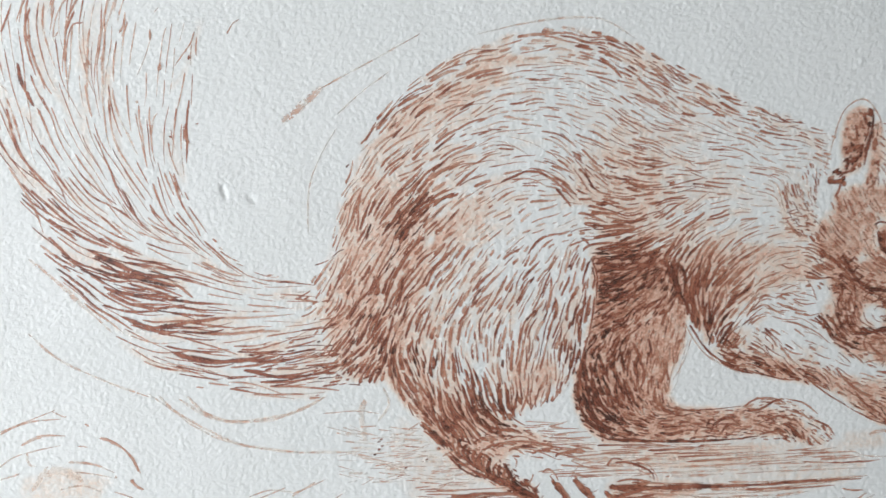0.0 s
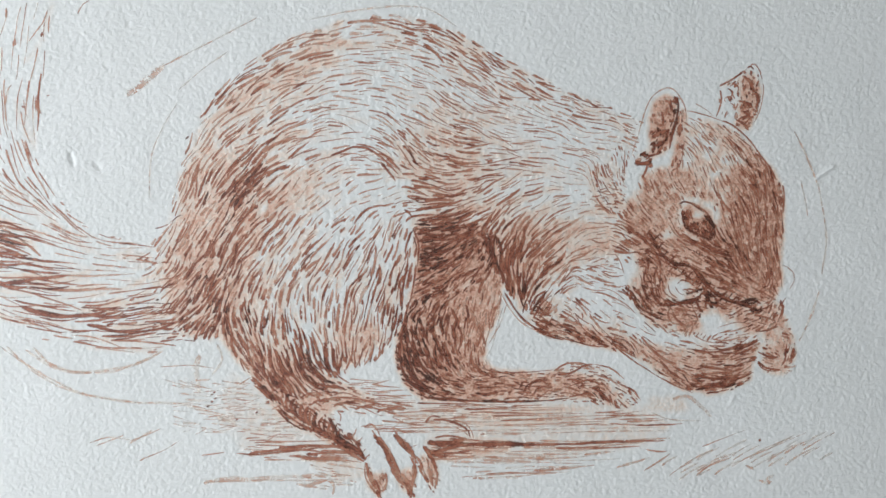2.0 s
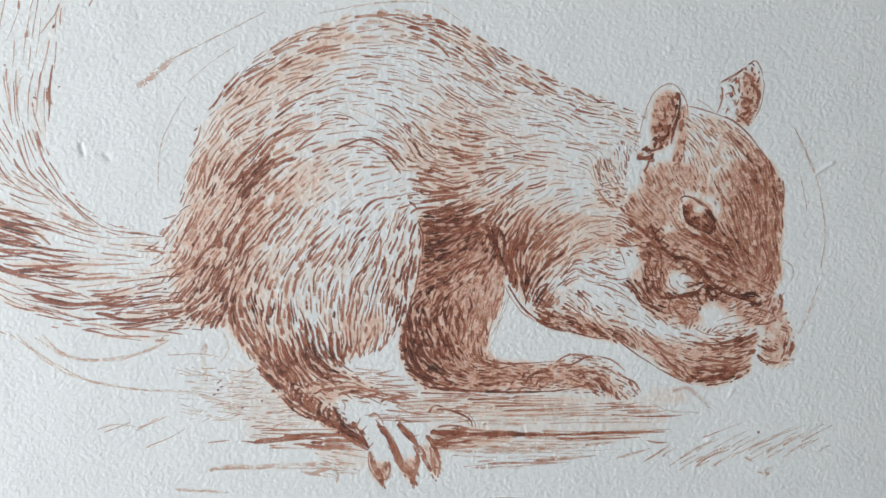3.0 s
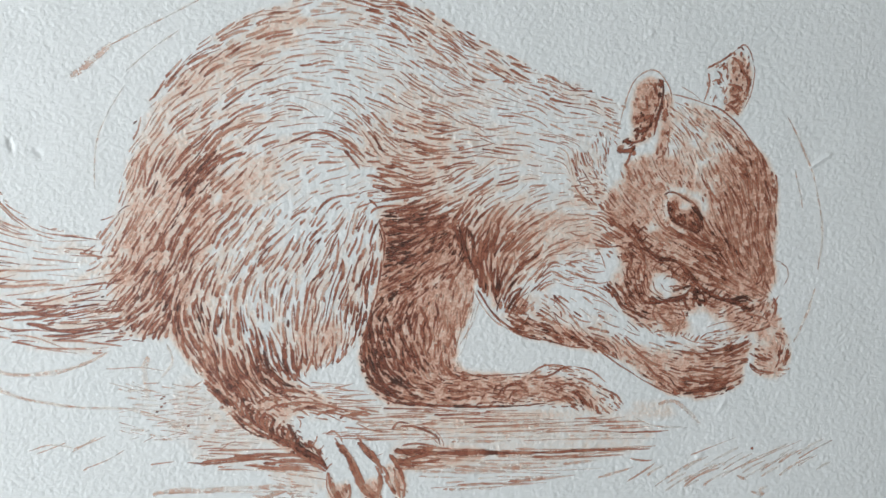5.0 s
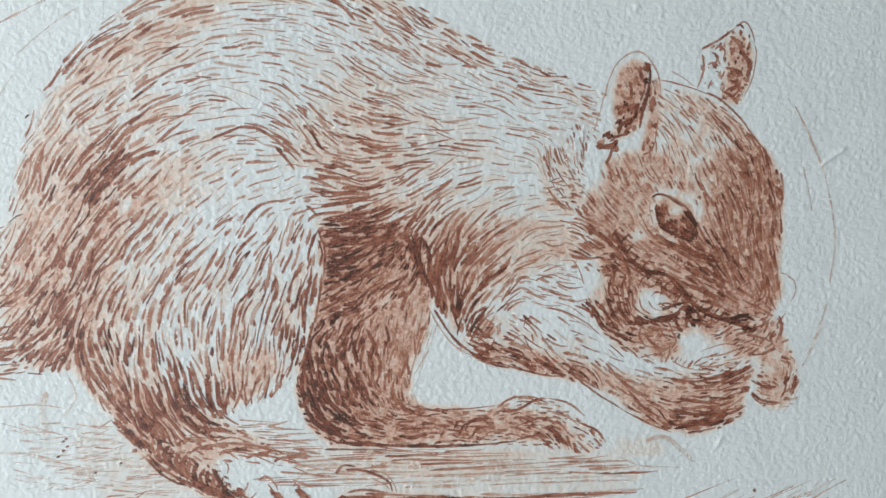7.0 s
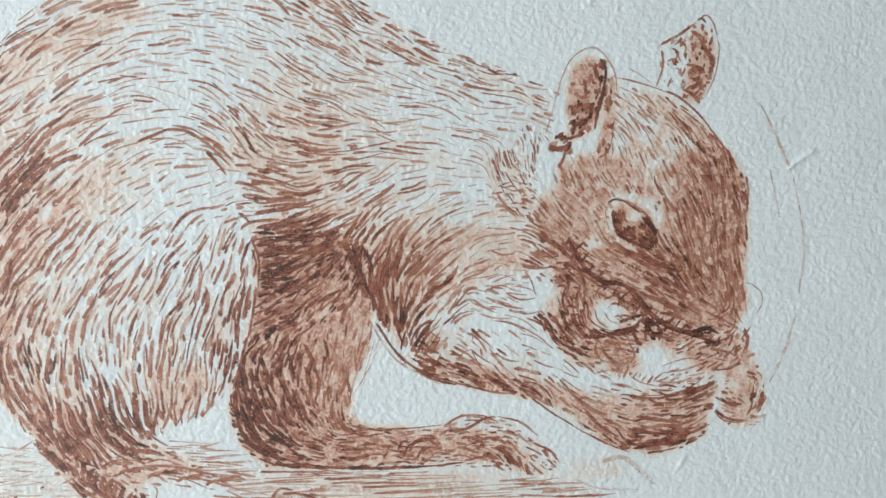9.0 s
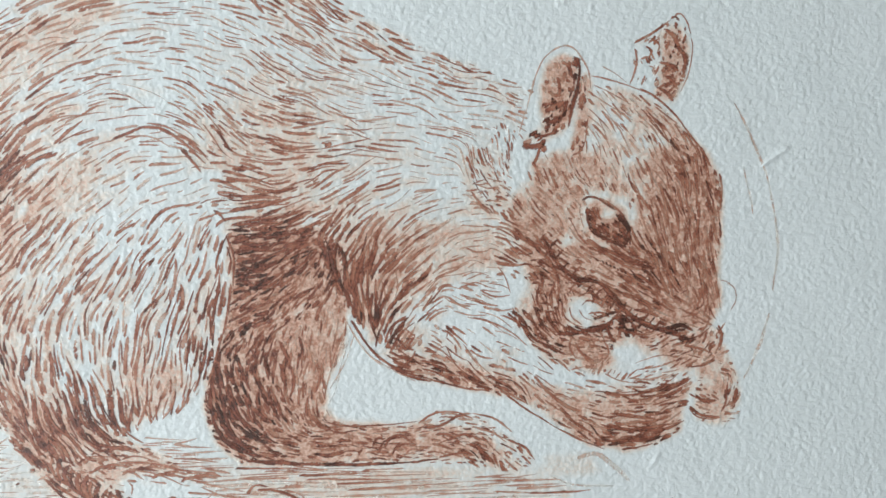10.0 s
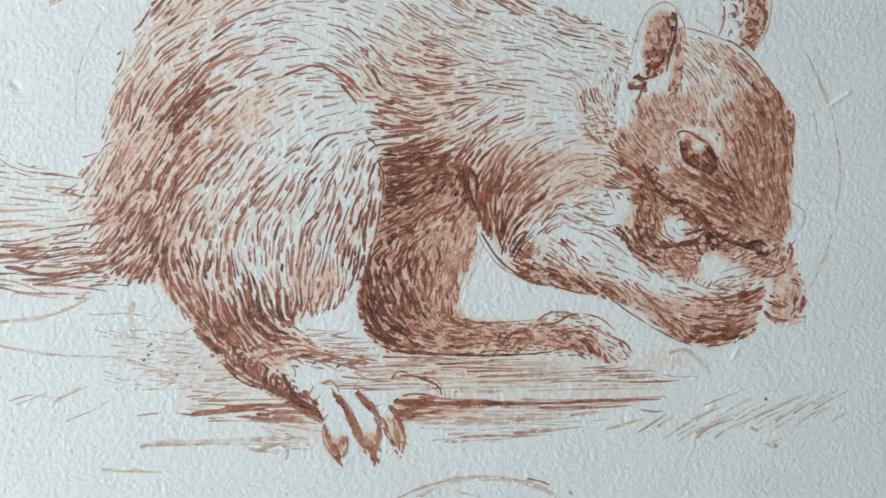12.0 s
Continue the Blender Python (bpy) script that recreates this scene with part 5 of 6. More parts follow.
# tail: long sweeping strokes between two rails
tail = Ink()
FAN = [
    (5, 60, -82, 90, 5, .44, .24, .04), (40, 110, -74, 90, 6, .52, .28, .06), (15, 220, -68, 80, 6, .54, .30, .08), (60, 190, -62, 80, 5, .46, .26, .06), (65, 300, -50, 80, 6, .56, .34, .1), (110, 90, -90, 90, 5, .38, .24, .06),
    (110, 220, -68, 90, 4, .40, .24, .04), (130, 310, -52, 80, 5, .46, .30, .06), (170, 60, -94, 90, 5, .38, .26, .08), (175, 190, -84, 90, 5, .42, .28, .06), (200, 300, -62, 80, 5, .48, .34, .06), (220, 365, -56, 70, 5, .50, .34, .05),
]
PLUME = [
    (235, 90, -98, 60, 4.4, 0.38, 0.078, 0), (262, 240, -86, 70, 4.4, 0.44, 0.208, 0.02), (272, 330, -72, 60, 5.5, 0.46, 0.286, 0.02), (300, 190, -98, 70, 4.4, 0.44, 0.13, 0), (310, 330, -68, 60, 5.5, 0.5, 0.338, 0.03), (60, 365, -44, 70, 6.6, 0.6, 0.468, 0.1),
    (110, 425, -38, 70, 7.7, 0.64, 0.585, 0.15), (160, 395, -32, 70, 5.5, 0.5, 0.39, 0.06), (230, 420, -25, 70, 4.4, 0.46, 0.26, 0.03), (300, 440, -28, 70, 4.4, 0.44, 0.312, 0.04), (345, 400, -52, 56, 5.5, 0.5, 0.585, 0.08), (380, 445, -40, 60, 5.5, 0.48, 0.65, 0.1),
]
BRUSH = [
    (170, 455, -24, 76, 8, .70, .45, .2), (240, 480, -12, 70, 9, .74, .42, .2), (330, 500, -12, 60, 5, .46, .18, .03), (430, 482, -22, 60, 5, .46, .55, .12), (500, 500, -3, 56, 5, .46, .55, .12), (420, 525, -12, 50, 4, .40, .12, .0),
    (150, 520, -38, 64, 5, .48, .36, .06), (205, 560, -26, 66, 5, .50, .36, .08), (260, 530, -4, 66, 8, .72, .45, .1), (300, 575, -3, 72, 8, .72, .45, .2), (240, 605, -28, 66, 4, .46, .30, .04), (330, 628, -12, 70, 7, .62, .50, .2),
]
SKIRT = [
    (400, 600, 5, 56, 5, .50, .30, .06), (420, 635, 0, 66, 8, .68, .60, .4), (350, 660, -12, 60, 5, .50, .40, .1), (480, 605, 13, 54, 5, .52, .36, .06), (470, 560, 2, 50, 4, .44, .12, .0), (540, 630, 12, 60, 7, .64, .60, .3),
    (480, 660, -2, 64, 8, .68, .60, .4), (560, 665, 10, 56, 7, .66, .60, .3), (440, 695, -2, 54, 5, .46, .40, .3), (540, 697, 4, 50, 5, .44, .40, .3),
]
TIP = [(20, -60, -114, 80, 5, .36, .2, .05), (100, -60, -120, 80, 5, .38, .22, .05), (170, -60, -124, 80, 5, .38, .2, .05), (250, -60, -126, 60, 4, .36, .06, .0), (60, -5, -98, 80, 5, .40, .22, .05), (150, -5, -106, 80, 5, .38, .22, .05)]
TAIL_EDGE = [(-50, -110), (-45, 100), (-10, 260), (30, 350), (60, 420), (110, 505), (180, 585), (250, 640), (330, 668), (400, 695), (470, 710), (560, 706), (610, 680), (620, 600), (600, 540), (580, 490), (520, 494),
             (440, 478), (385, 435), (340, 375), (325, 310), (340, 200), (345, 100), (362, 40), (300, 20), (215, 30), (260, -110)]
fur(tail, Field("B", TIP, FAN, PLUME, BRUSH, SKIRT), "B", TAIL_EDGE, spacing=0.74, short=1.75, loose=0.5, sway=0.3, air=0.75, least=0.6, fine=0.9)
ROOT = [
    (470, 520, 8, 34, 5, .42, .4, .2), (520, 560, 20, 36, 5, .46, .5, .3), (560, 500, 36, 36, 5, .46, 0.56, .3), (590, 540, 46, 38, 6, .52, 0.63, .3), (560, 610, 28, 38, 6, .60, 0.63, .3),
    (610, 600, 50, 38, 7, .64, 0.70, .3), (650, 560, 58, 40, 7, .64, 0.70, .3), (640, 640, 52, 34, 7, .74, 0.70, .3), (500, 640, 6, 40, 7, .62, 0.63, .3), (660, 660, 44, 26, 6, .80, 0.70, .3), (640, 500, 60, 40, 6, .54, 0.70, .3),
]
fur(tail, Field("B", ROOT), "B", [(470, 505), (530, 508), (575, 480), (605, 440), (650, 440), (690, 520), (715, 600), (695, 668), (640, 682), (600, 668), (540, 672), (470, 680), (440, 620), (500, 570)], spacing=0.74)
tail = tail.build("tail_hatching", sheet, "long sweeping brush strokes of a bushy tail", "stuff")
for pts, w, tone in (
    ([(150, 440), (200, 465), (250, 485), (300, 493)], 13, .74), ([(195, 485), (250, 492), (310, 490), (370, 505)], 7, .70), ([(185, 510), (235, 522), (320, 527)], 9, .72), ([(205, 528), (260, 545), (330, 540)], 8, .68),
    ([(180, 540), (230, 552), (285, 550)], 8, .66), ([(212, 560), (270, 580), (330, 572), (400, 562)], 12, .72), ([(230, 575), (290, 588), (320, 586)], 10, .66), ([(300, 622), (360, 640), (420, 640), (470, 628)], 13, .68),
    ([(290, 612), (340, 622), (400, 624)], 7, .62), ([(430, 655), (500, 668), (560, 662), (610, 645)], 12, .70), ([(405, 688), (470, 698), (540, 698)], 7, .58), ([(345, 685), (365, 687)], 6, .42), ([(440, 640), (500, 640), (560, 622)], 7, .66),
    ([(30, 110), (40, 150), (60, 190)], 11, .68), ([(10, 190), (30, 260), (70, 315), (115, 350)], 8, .58), ([(335, 175), (330, 215), (332, 250), (330, 290)], 6, .62), ([(330, 215), (328, 240), (336, 256)], 9, .66), ([(308, 320), (315, 345), (322, 360)], 9, .56),
    ([(345, 55), (335, 80), (318, 105), (308, 118)], 5, .40), ([(345, 220), (352, 219)], 5, .80), ([(332, 108), (336, 96)], 6, .84), ([(400, 62), (412, 42), (426, 34)], 4, .30), ([(265, 50), (264, 72)], 5, .38), ([(210, 60), (218, 45), (222, 20)], 6, .42),
):
    mark(tail, "B", pts, w, tone)
for pts, w, tone in (
    ([(0, 60), (12, 30), (20, 5)], 6, .5), ([(50, -10), (45, 40), (55, 90), (80, 160)], 7, .5), ([(105, 55), (95, 65), (100, 20)], 4, .3), ([(150, 40), (128, 45), (118, 80), (116, 110)], 6, .44), ([(150, 110), (156, 105), (157, 118)], 7, .5),
    ([(180, 5), (178, 60), (172, 120), (176, 180)], 5, .42), ([(130, -10), (120, 40), (112, 100), (110, 130)], 6, .42), ([(235, 390), (205, 370), (160, 345), (130, 310)], 6, .5), ([(240, 385), (215, 350), (190, 290), (165, 235)], 6, .52),
    ([(285, 110), (280, 125), (288, 118)], 6, .52), ([(295, 48), (288, 70), (284, 100)], 4, .4), ([(240, 178), (245, 184)], 7, .42), ([(266, 240), (272, 210), (280, 200)], 6, .38), ([(240, 200), (250, 250), (262, 300)], 5, .36),
    ([(298, 240), (305, 245)], 7, .48), ([(312, 190), (308, 240), (304, 285)], 5, .42), ([(585, 458), (600, 445), (610, 442)], 4, .86), ([(555, 470), (570, 466), (584, 460)], 4, .76), ([(440, 627), (452, 631)], 7, .9),
    ([(560, 606), (568, 604)], 6, .95), ([(555, 618), (500, 628), (445, 624)], 4, .74), ([(610, 658), (625, 648)], 6, .93), ([(640, 672), (660, 662)], 6, .9), ([(615, 680), (640, 682)], 5, .84), ([(600, 668), (596, 660)], 5, .9),
):
    mark(tail, "B", pts, w, tone)

for pts, w, tone in (
    ([(178, -8), (160, 18), (130, 45), (100, 85)], 7, .34), ([(180, -5), (166, 10), (154, 26)], 7, .46), ([(236, 12), (222, 28), (208, 43)], 6, .50), ([(240, 0), (205, 30), (168, 55), (150, 100), (140, 160)], 7, .24), ([(215, 5), (180, 35), (160, 58)], 5, .34),
    ([(175, 62), (160, 95), (150, 130), (145, 200), (148, 280)], 8, .24), ([(115, 55), (100, 90), (88, 120), (85, 170), (92, 250)], 6, .30), ([(101, 97), (93, 116), (86, 134)], 7, .56), ([(95, 35), (76, 60), (66, 85), (65, 120)], 6, .32), ([(98, 60), (75, 100), (66, 135), (70, 154)], 4, .30),
    ([(60, 20), (54, 45)], 4, .30), ([(26, 30), (18, 80), (12, 120)], 5, .30), ([(30, 92), (22, 130), (26, 165), (40, 210)], 6, .46), ([(125, 125), (120, 190), (122, 260)], 8, .26), ([(115, 186), (124, 190)], 9, .50), ([(185, 115), (181, 132), (174, 144)], 6, .42), ([(308, 22), (315, 14), (323, 8)], 8, .80),
    ([(316, 5), (330, 2), (338, 12)], 8, .18), ([(310, 48), (318, 38), (328, 30)], 6, .44), ([(316, 78), (336, 61)], 4, .24), ([(220, 130), (222, 150)], 5, .34), ([(226, 104), (236, 90)], 4, .38), ([(161, 57), (164, 50)], 7, .44),
):
    mark(tail, "F", pts, w, tone)

# ground under the figure: long dry horizontal strokes
ground_ink = Ink()
for low, high, n, pale in (
    ([(600, 650), (800, 655), (1100, 655)], [(600, 700), (800, 700), (1200, 695)], 9, .22), ([(690, 705), (900, 712), (1190, 700)], [(700, 755), (900, 770), (1080, 758)], 10, .26), ([(740, 765), (880, 760), (1040, 755)], [(740, 785), (880, 782), (1020, 775)], 4, .20),
    ([(180, 590), (280, 595), (400, 600)], [(200, 690), (320, 690), (470, 690)], 9, .12), ([(300, 705), (430, 705), (560, 705)], [(320, 750), (440, 750), (580, 765)], 7, .24), ([(430, 780), (500, 784), (580, 790)], [(450, 800), (500, 806), (570, 812)], 3, .14),
):
    sweep(ground_ink, "D", low, high, n, (0.0, 0.75), (0.12, 0.4), 6, pale, 0.06, lift=0.001, jitter=0.02)
sweep(ground_ink, "D", [(560, 622), (800, 628), (1040, 640)], [(560, 690), (800, 690), (1100, 672)], 34, (0.0, 0.75), (0.08, 0.3), 3.4, .42, jitter=0.02)
sweep(ground_ink, "D", [(560, 622), (800, 632), (1000, 640)], [(560, 660), (800, 660), (1000, 654)], 20, (0.0, 0.7), (0.08, 0.25), 4, .60, jitter=0.02)
sweep(ground_ink, "D", [(620, 640), (900, 640), (1100, 650)], [(620, 680), (900, 680), (1150, 680)], 10, (0.1, 0.7), (0.2, 0.4), 12, .16, wet=0.35)
sweep(ground_ink, "D", [(690, 700), (900, 708), (1180, 700)], [(690, 750), (900, 752), (1050, 745)], 40, (0.0, 0.7), (0.10, 0.35), 4.5, .44, jitter=0.02)
sweep(ground_ink, "D", [(690, 706), (780, 712), (860, 712)], [(690, 730), (780, 745), (830, 748)], 24, (0.0, 0.5), (0.15, 0.4), 8, .62)
sweep(ground_ink, "D", [(160, 575), (260, 590), (380, 590)], [(180, 690), (300, 690), (430, 690)], 46, (0.0, 0.75), (0.10, 0.3), 2.6, .24, jitter=0.02)
sweep(ground_ink, "D", [(255, 600), (320, 605), (390, 610)], [(260, 685), (350, 690), (440, 680)], 34, (0.1, 0.7), (0.12, 0.3), 2.8, .42, jitter=0.02)
sweep(ground_ink, "D", [(500, 590), (560, 595), (640, 600)], [(520, 640), (600, 645), (660, 640)], 18, (0.0, 0.6), (0.2, 0.5), 3.5, .38)
sweep(ground_ink, "D", [(300, 705), (430, 705), (560, 705)], [(320, 745), (440, 745), (580, 760)], 26, (0.1, 0.7), (0.12, 0.4), 5, .52)
sweep(ground_ink, "D", [(400, 712), (480, 718), (570, 730)], [(420, 730), (500, 742), (570, 765)], 22, (0.0, 0.6), (0.2, 0.4), 8, .64)
sweep(ground_ink, "D", [(440, 740), (500, 760), (560, 770)], [(450, 790), (500, 800), (560, 805)], 14, (0.0, 0.6), (0.15, 0.4), 4, .28)
sweep(ground_ink, "D", [(740, 775), (850, 765), (1030, 758)], [(740, 785), (850, 780), (1000, 775)], 9, (0.0, 0.6), (0.2, 0.5), 4, .34)
sweep(ground_ink, "D", [(820, 648), (1000, 650), (1160, 645)], [(820, 692), (1000, 690), (1200, 690)], 34, (0.0, 0.75), (0.08, 0.35), 4.5, .42, jitter=0.02)
sweep(ground_ink, "D", [(640, 655), (700, 650), (780, 645)], [(640, 690), (700, 680), (780, 680)], 14, (0.0, 0.6), (0.2, 0.5), 4.5, .46, jitter=0.02)
sweep(ground_ink, "D", [(560, 600), (600, 606), (660, 615)], [(540, 640), (600, 640), (660, 640)], 16, (0.0, 0.6), (0.2, 0.6), 4.5, .5, jitter=0.02)
sweep(ground_ink, "D", [(520, 588), (570, 590), (630, 585)], [(530, 625), (590, 628), (650, 625)], 14, (0.0, 0.6), (0.2, 0.6), 3.4, .32, jitter=0.03)
sweep(ground_ink, "A", [(410, 662), (450, 656), (480, 652)], [(430, 768), (500, 764), (560, 756)], 46, (0.1, 0.75), (0.2, 0.5), 2.8, .40, jitter=0.02)
sweep(ground_ink, "A", [(455, 672), (475, 670), (500, 668)], [(480, 750), (520, 748), (570, 742)], 26, (0.1, 0.6), (0.3, 0.6), 3.2, .58, jitter=0.02)
sweep(ground_ink, "A", [(560, 652), (630, 656), (720, 662)], [(600, 712), (700, 706), (790, 700)], 30, (0.0, 0.7), (0.15, 0.4), 3, .40, jitter=0.02)
sweep(ground_ink, "A", [(690, 712), (800, 712), (920, 716)], [(690, 742), (830, 736), (960, 742)], 26, (0.0, 0.7), (0.15, 0.4), 3.2, .42, jitter=0.02)
sweep(ground_ink, "A", [(440, 776), (540, 768), (640, 776)], [(450, 790), (540, 796), (650, 798)], 22, (0.0, 0.6), (0.25, 0.5), 5, .50, jitter=0.02)
ground_strokes = ground_ink.build("ground_hatching", sheet, "dry horizontal brush strokes under the figure", "stuff")
for pts, w, tone in (
    ([(730, 714), (800, 716), (860, 714), (925, 716)], 15, .74), ([(860, 716), (980, 714), (1060, 710), (1170, 707)], 9, .64), ([(950, 722), (1030, 722), (1120, 718)], 7, .56), ([(700, 735), (740, 722), (790, 712)], 14, .72),
    ([(840, 668), (940, 662), (1000, 660)], 5, .5), ([(1110, 677), (1160, 676), (1205, 673)], 6, .56), ([(1130, 724), (1150, 728), (1175, 728)], 5, .5), ([(1070, 762), (1100, 752), (1140, 740)], 7, .36), ([(1125, 768), (1150, 752), (1180, 732)], 6, .36),
    ([(1175, 778), (1200, 760), (1225, 748)], 4, .34), ([(1228, 778), (1260, 755), (1300, 740)], 7, .32), ([(1350, 785), (1375, 792), (1368, 782), (1385, 775)], 8, .24), ([(1325, 755), (1345, 765)], 7, .26), ([(1310, 752), (1360, 725), (1420, 700)], 4, .20),
    ([(1352, 708), (1358, 704)], 9, .52), ([(1320, 745), (1380, 720), (1450, 690)], 3, .18), ([(1240, 720), (1290, 700), (1330, 685)], 3, .18), ([(245, 790), (330, 787), (430, 786), (520, 785)], 7, .16), ([(245, 790), (258, 792)], 14, .22),
    ([(430, 792), (455, 796), (500, 785)], 9, .22), ([(500, 785), (508, 800), (506, 818)], 8, .14), ([(175, 832), (230, 834), (290, 836)], 8, .20), ([(310, 732), (360, 734), (420, 728), (480, 722)], 7, .62), ([(240, 736), (290, 730)], 4, .36),
    ([(25, 718), (60, 705), (85, 695)], 5, .28), ([(95, 708), (130, 695), (160, 682)], 4, .24), ([(118, 745), (160, 728), (200, 705)], 5, .28), ([(115, 748), (128, 740)], 7, .30), ([(155, 558), (220, 555), (270, 562)], 4, .22), ([(225, 585), (260, 584)], 5, .28),
):
    mark(ground_strokes, "D", pts, w, tone)
for k in range(26):
    u, v, n = 1165 + 11.5 * k + 9 * (k * 5 % 3), 770 - 1.6 * k + 11 * (k * 7 % 4 - 1.5), 30 + 9 * (k * 3 % 5)
    mark(ground_strokes, "D", [(u, v), (u + 0.5 * n, v - 0.31 * n), (u + n, v - 0.56 * n)], 7, .04 + .04 * (k % 4), lift=0.004)
    if k % 3 == 0:
        mark(ground_strokes, "D", [(u - 4, v + 3), (u + 1, v), (u + 6, v - 3)], 9, .20, lift=0.005)
for u, v in ((266, 609), (262, 614), (268, 622), (262, 628), (254, 638), (352, 650), (312, 664)):
    mark(ground_strokes, "D", [(u - 3, v + 1), (u + 5, v - 1)], 6, .90)

# faint construction lines in the thinnest ink
for grid, pts, w, tone in (
    ("A", [(240, 160), (255, 148), (300, 112), (310, 102)], 12, .19), ("A", [(300, 108), (360, 78), (420, 48), (470, 22)], 3, .14), ("A", [(330, 150), (370, 115), (420, 80)], 3, .12), ("A", [(280, 340), (282, 270), (300, 220), (330, 170)], 3, .10),
    ("A", [(560, 26), (660, 8), (760, 6), (820, 40)], 3, .12), ("A", [(1408, 225), (1430, 270), (1452, 330), (1464, 410), (1456, 480)], 4, .13), ("A", [(1452, 505), (1432, 560), (1414, 596)], 5, .15), ("A", [(1420, 310), (1428, 350), (1432, 378)], 3, .15),
    ("A", [(10, 590), (60, 625), (110, 655), (170, 682), (260, 695)], 4, .14), ("A", [(60, 600), (120, 635), (200, 642), (260, 625), (300, 605)], 5, .15), ("B", [(50, 458), (90, 490), (150, 545), (200, 590)], 7, .15), ("B", [(48, 590), (110, 640), (200, 680), (270, 705)], 4, .17),
    ("B", [(280, 700), (330, 745), (400, 780), (520, 800), (640, 800)], 5, .14), ("B", [(330, 700), (370, 735), (430, 745), (520, 730), (580, 700)], 6, .16), ("A", [(365, 610), (360, 640), (366, 680)], 10, .12), ("A", [(395, 590), (405, 620), (385, 650)], 5, .14),
    ("A", [(340, 700), (390, 715), (430, 735)], 6, .12), ("D", [(1180, 625), (1215, 620), (1240, 640), (1262, 662)], 7, .14), ("D", [(1140, 650), (1180, 665), (1240, 668)], 3, .14),
):
    mark(sheet, grid, pts, 1.6 * w, tone - 0.03, "construction_line", 0.9, 0.05, 0.002)

# edges of two more studies on the same sheet
for pts, w, tone in (
    ([(-40, 790), (0, 770), (50, 748), (110, 742)], 4, .34), ([(-20, 775), (40, 750), (100, 725)], 3, .30), ([(35, 790), (75, 772), (118, 772)], 5, .36), ([(-10, 835), (30, 808), (110, 788)], 3, .24), ([(90, 728), (112, 738), (120, 737)], 3, .3),
    ([(175, 775), (205, 785), (232, 808), (250, 840)], 5, .44), ([(190, 780), (225, 800), (246, 838)], 3, .34), ([(230, 848), (245, 862), (256, 868)], 7, .46), ([(150, 750), (158, 756)], 5, .26), ([(135, 790), (158, 792)], 3, .24),
    ([(48, 800), (52, 822), (66, 826)], 4, .2), ([(0, 850), (20, 845), (38, 838)], 4, .32), ([(120, 818), (165, 822), (205, 838)], 4, .30), ([(105, 868), (150, 860), (180, 872)], 4, .2), ([(130, 835), (170, 840), (200, 846)], 3, .26),
    ([(55, 870), (85, 835), (130, 840), (150, 855)], 14, .10), ([(205, 842), (206, 848)], 8, .34), ([(200, 870), (230, 880), (250, 890)], 3, .26), ([(440, 880), (480, 868), (520, 872)], 4, .2), ([(515, 880), (560, 852)], 4, .24), ([(40, 905), (120, 885), (190, 890)], 4, .26),
):
    mark(sheet, "B", pts, 1.5 * w, tone - 0.05, "sketch_line", 0.7, 0.05, 0.004)
for pts, w, tone in (
    ([(690, 888), (750, 862), (820, 846), (880, 845), (940, 855), (1000, 885)], 4, .26), ([(735, 880), (790, 858), (850, 846)], 4, .20), ([(840, 850), (900, 850), (960, 868), (990, 885)], 4, .22), ([(930, 848), (955, 852), (975, 860)], 4, .62),
    ([(1005, 868), (1015, 878)], 4, .5), ([(720, 872), (760, 858)], 3, .24), ([(800, 868), (850, 880)], 3, .2),
):
    mark(sheet, "D", pts, 2.3 * w, tone - 0.1, "sketch_line", 0.7, 0.05, 0.004)

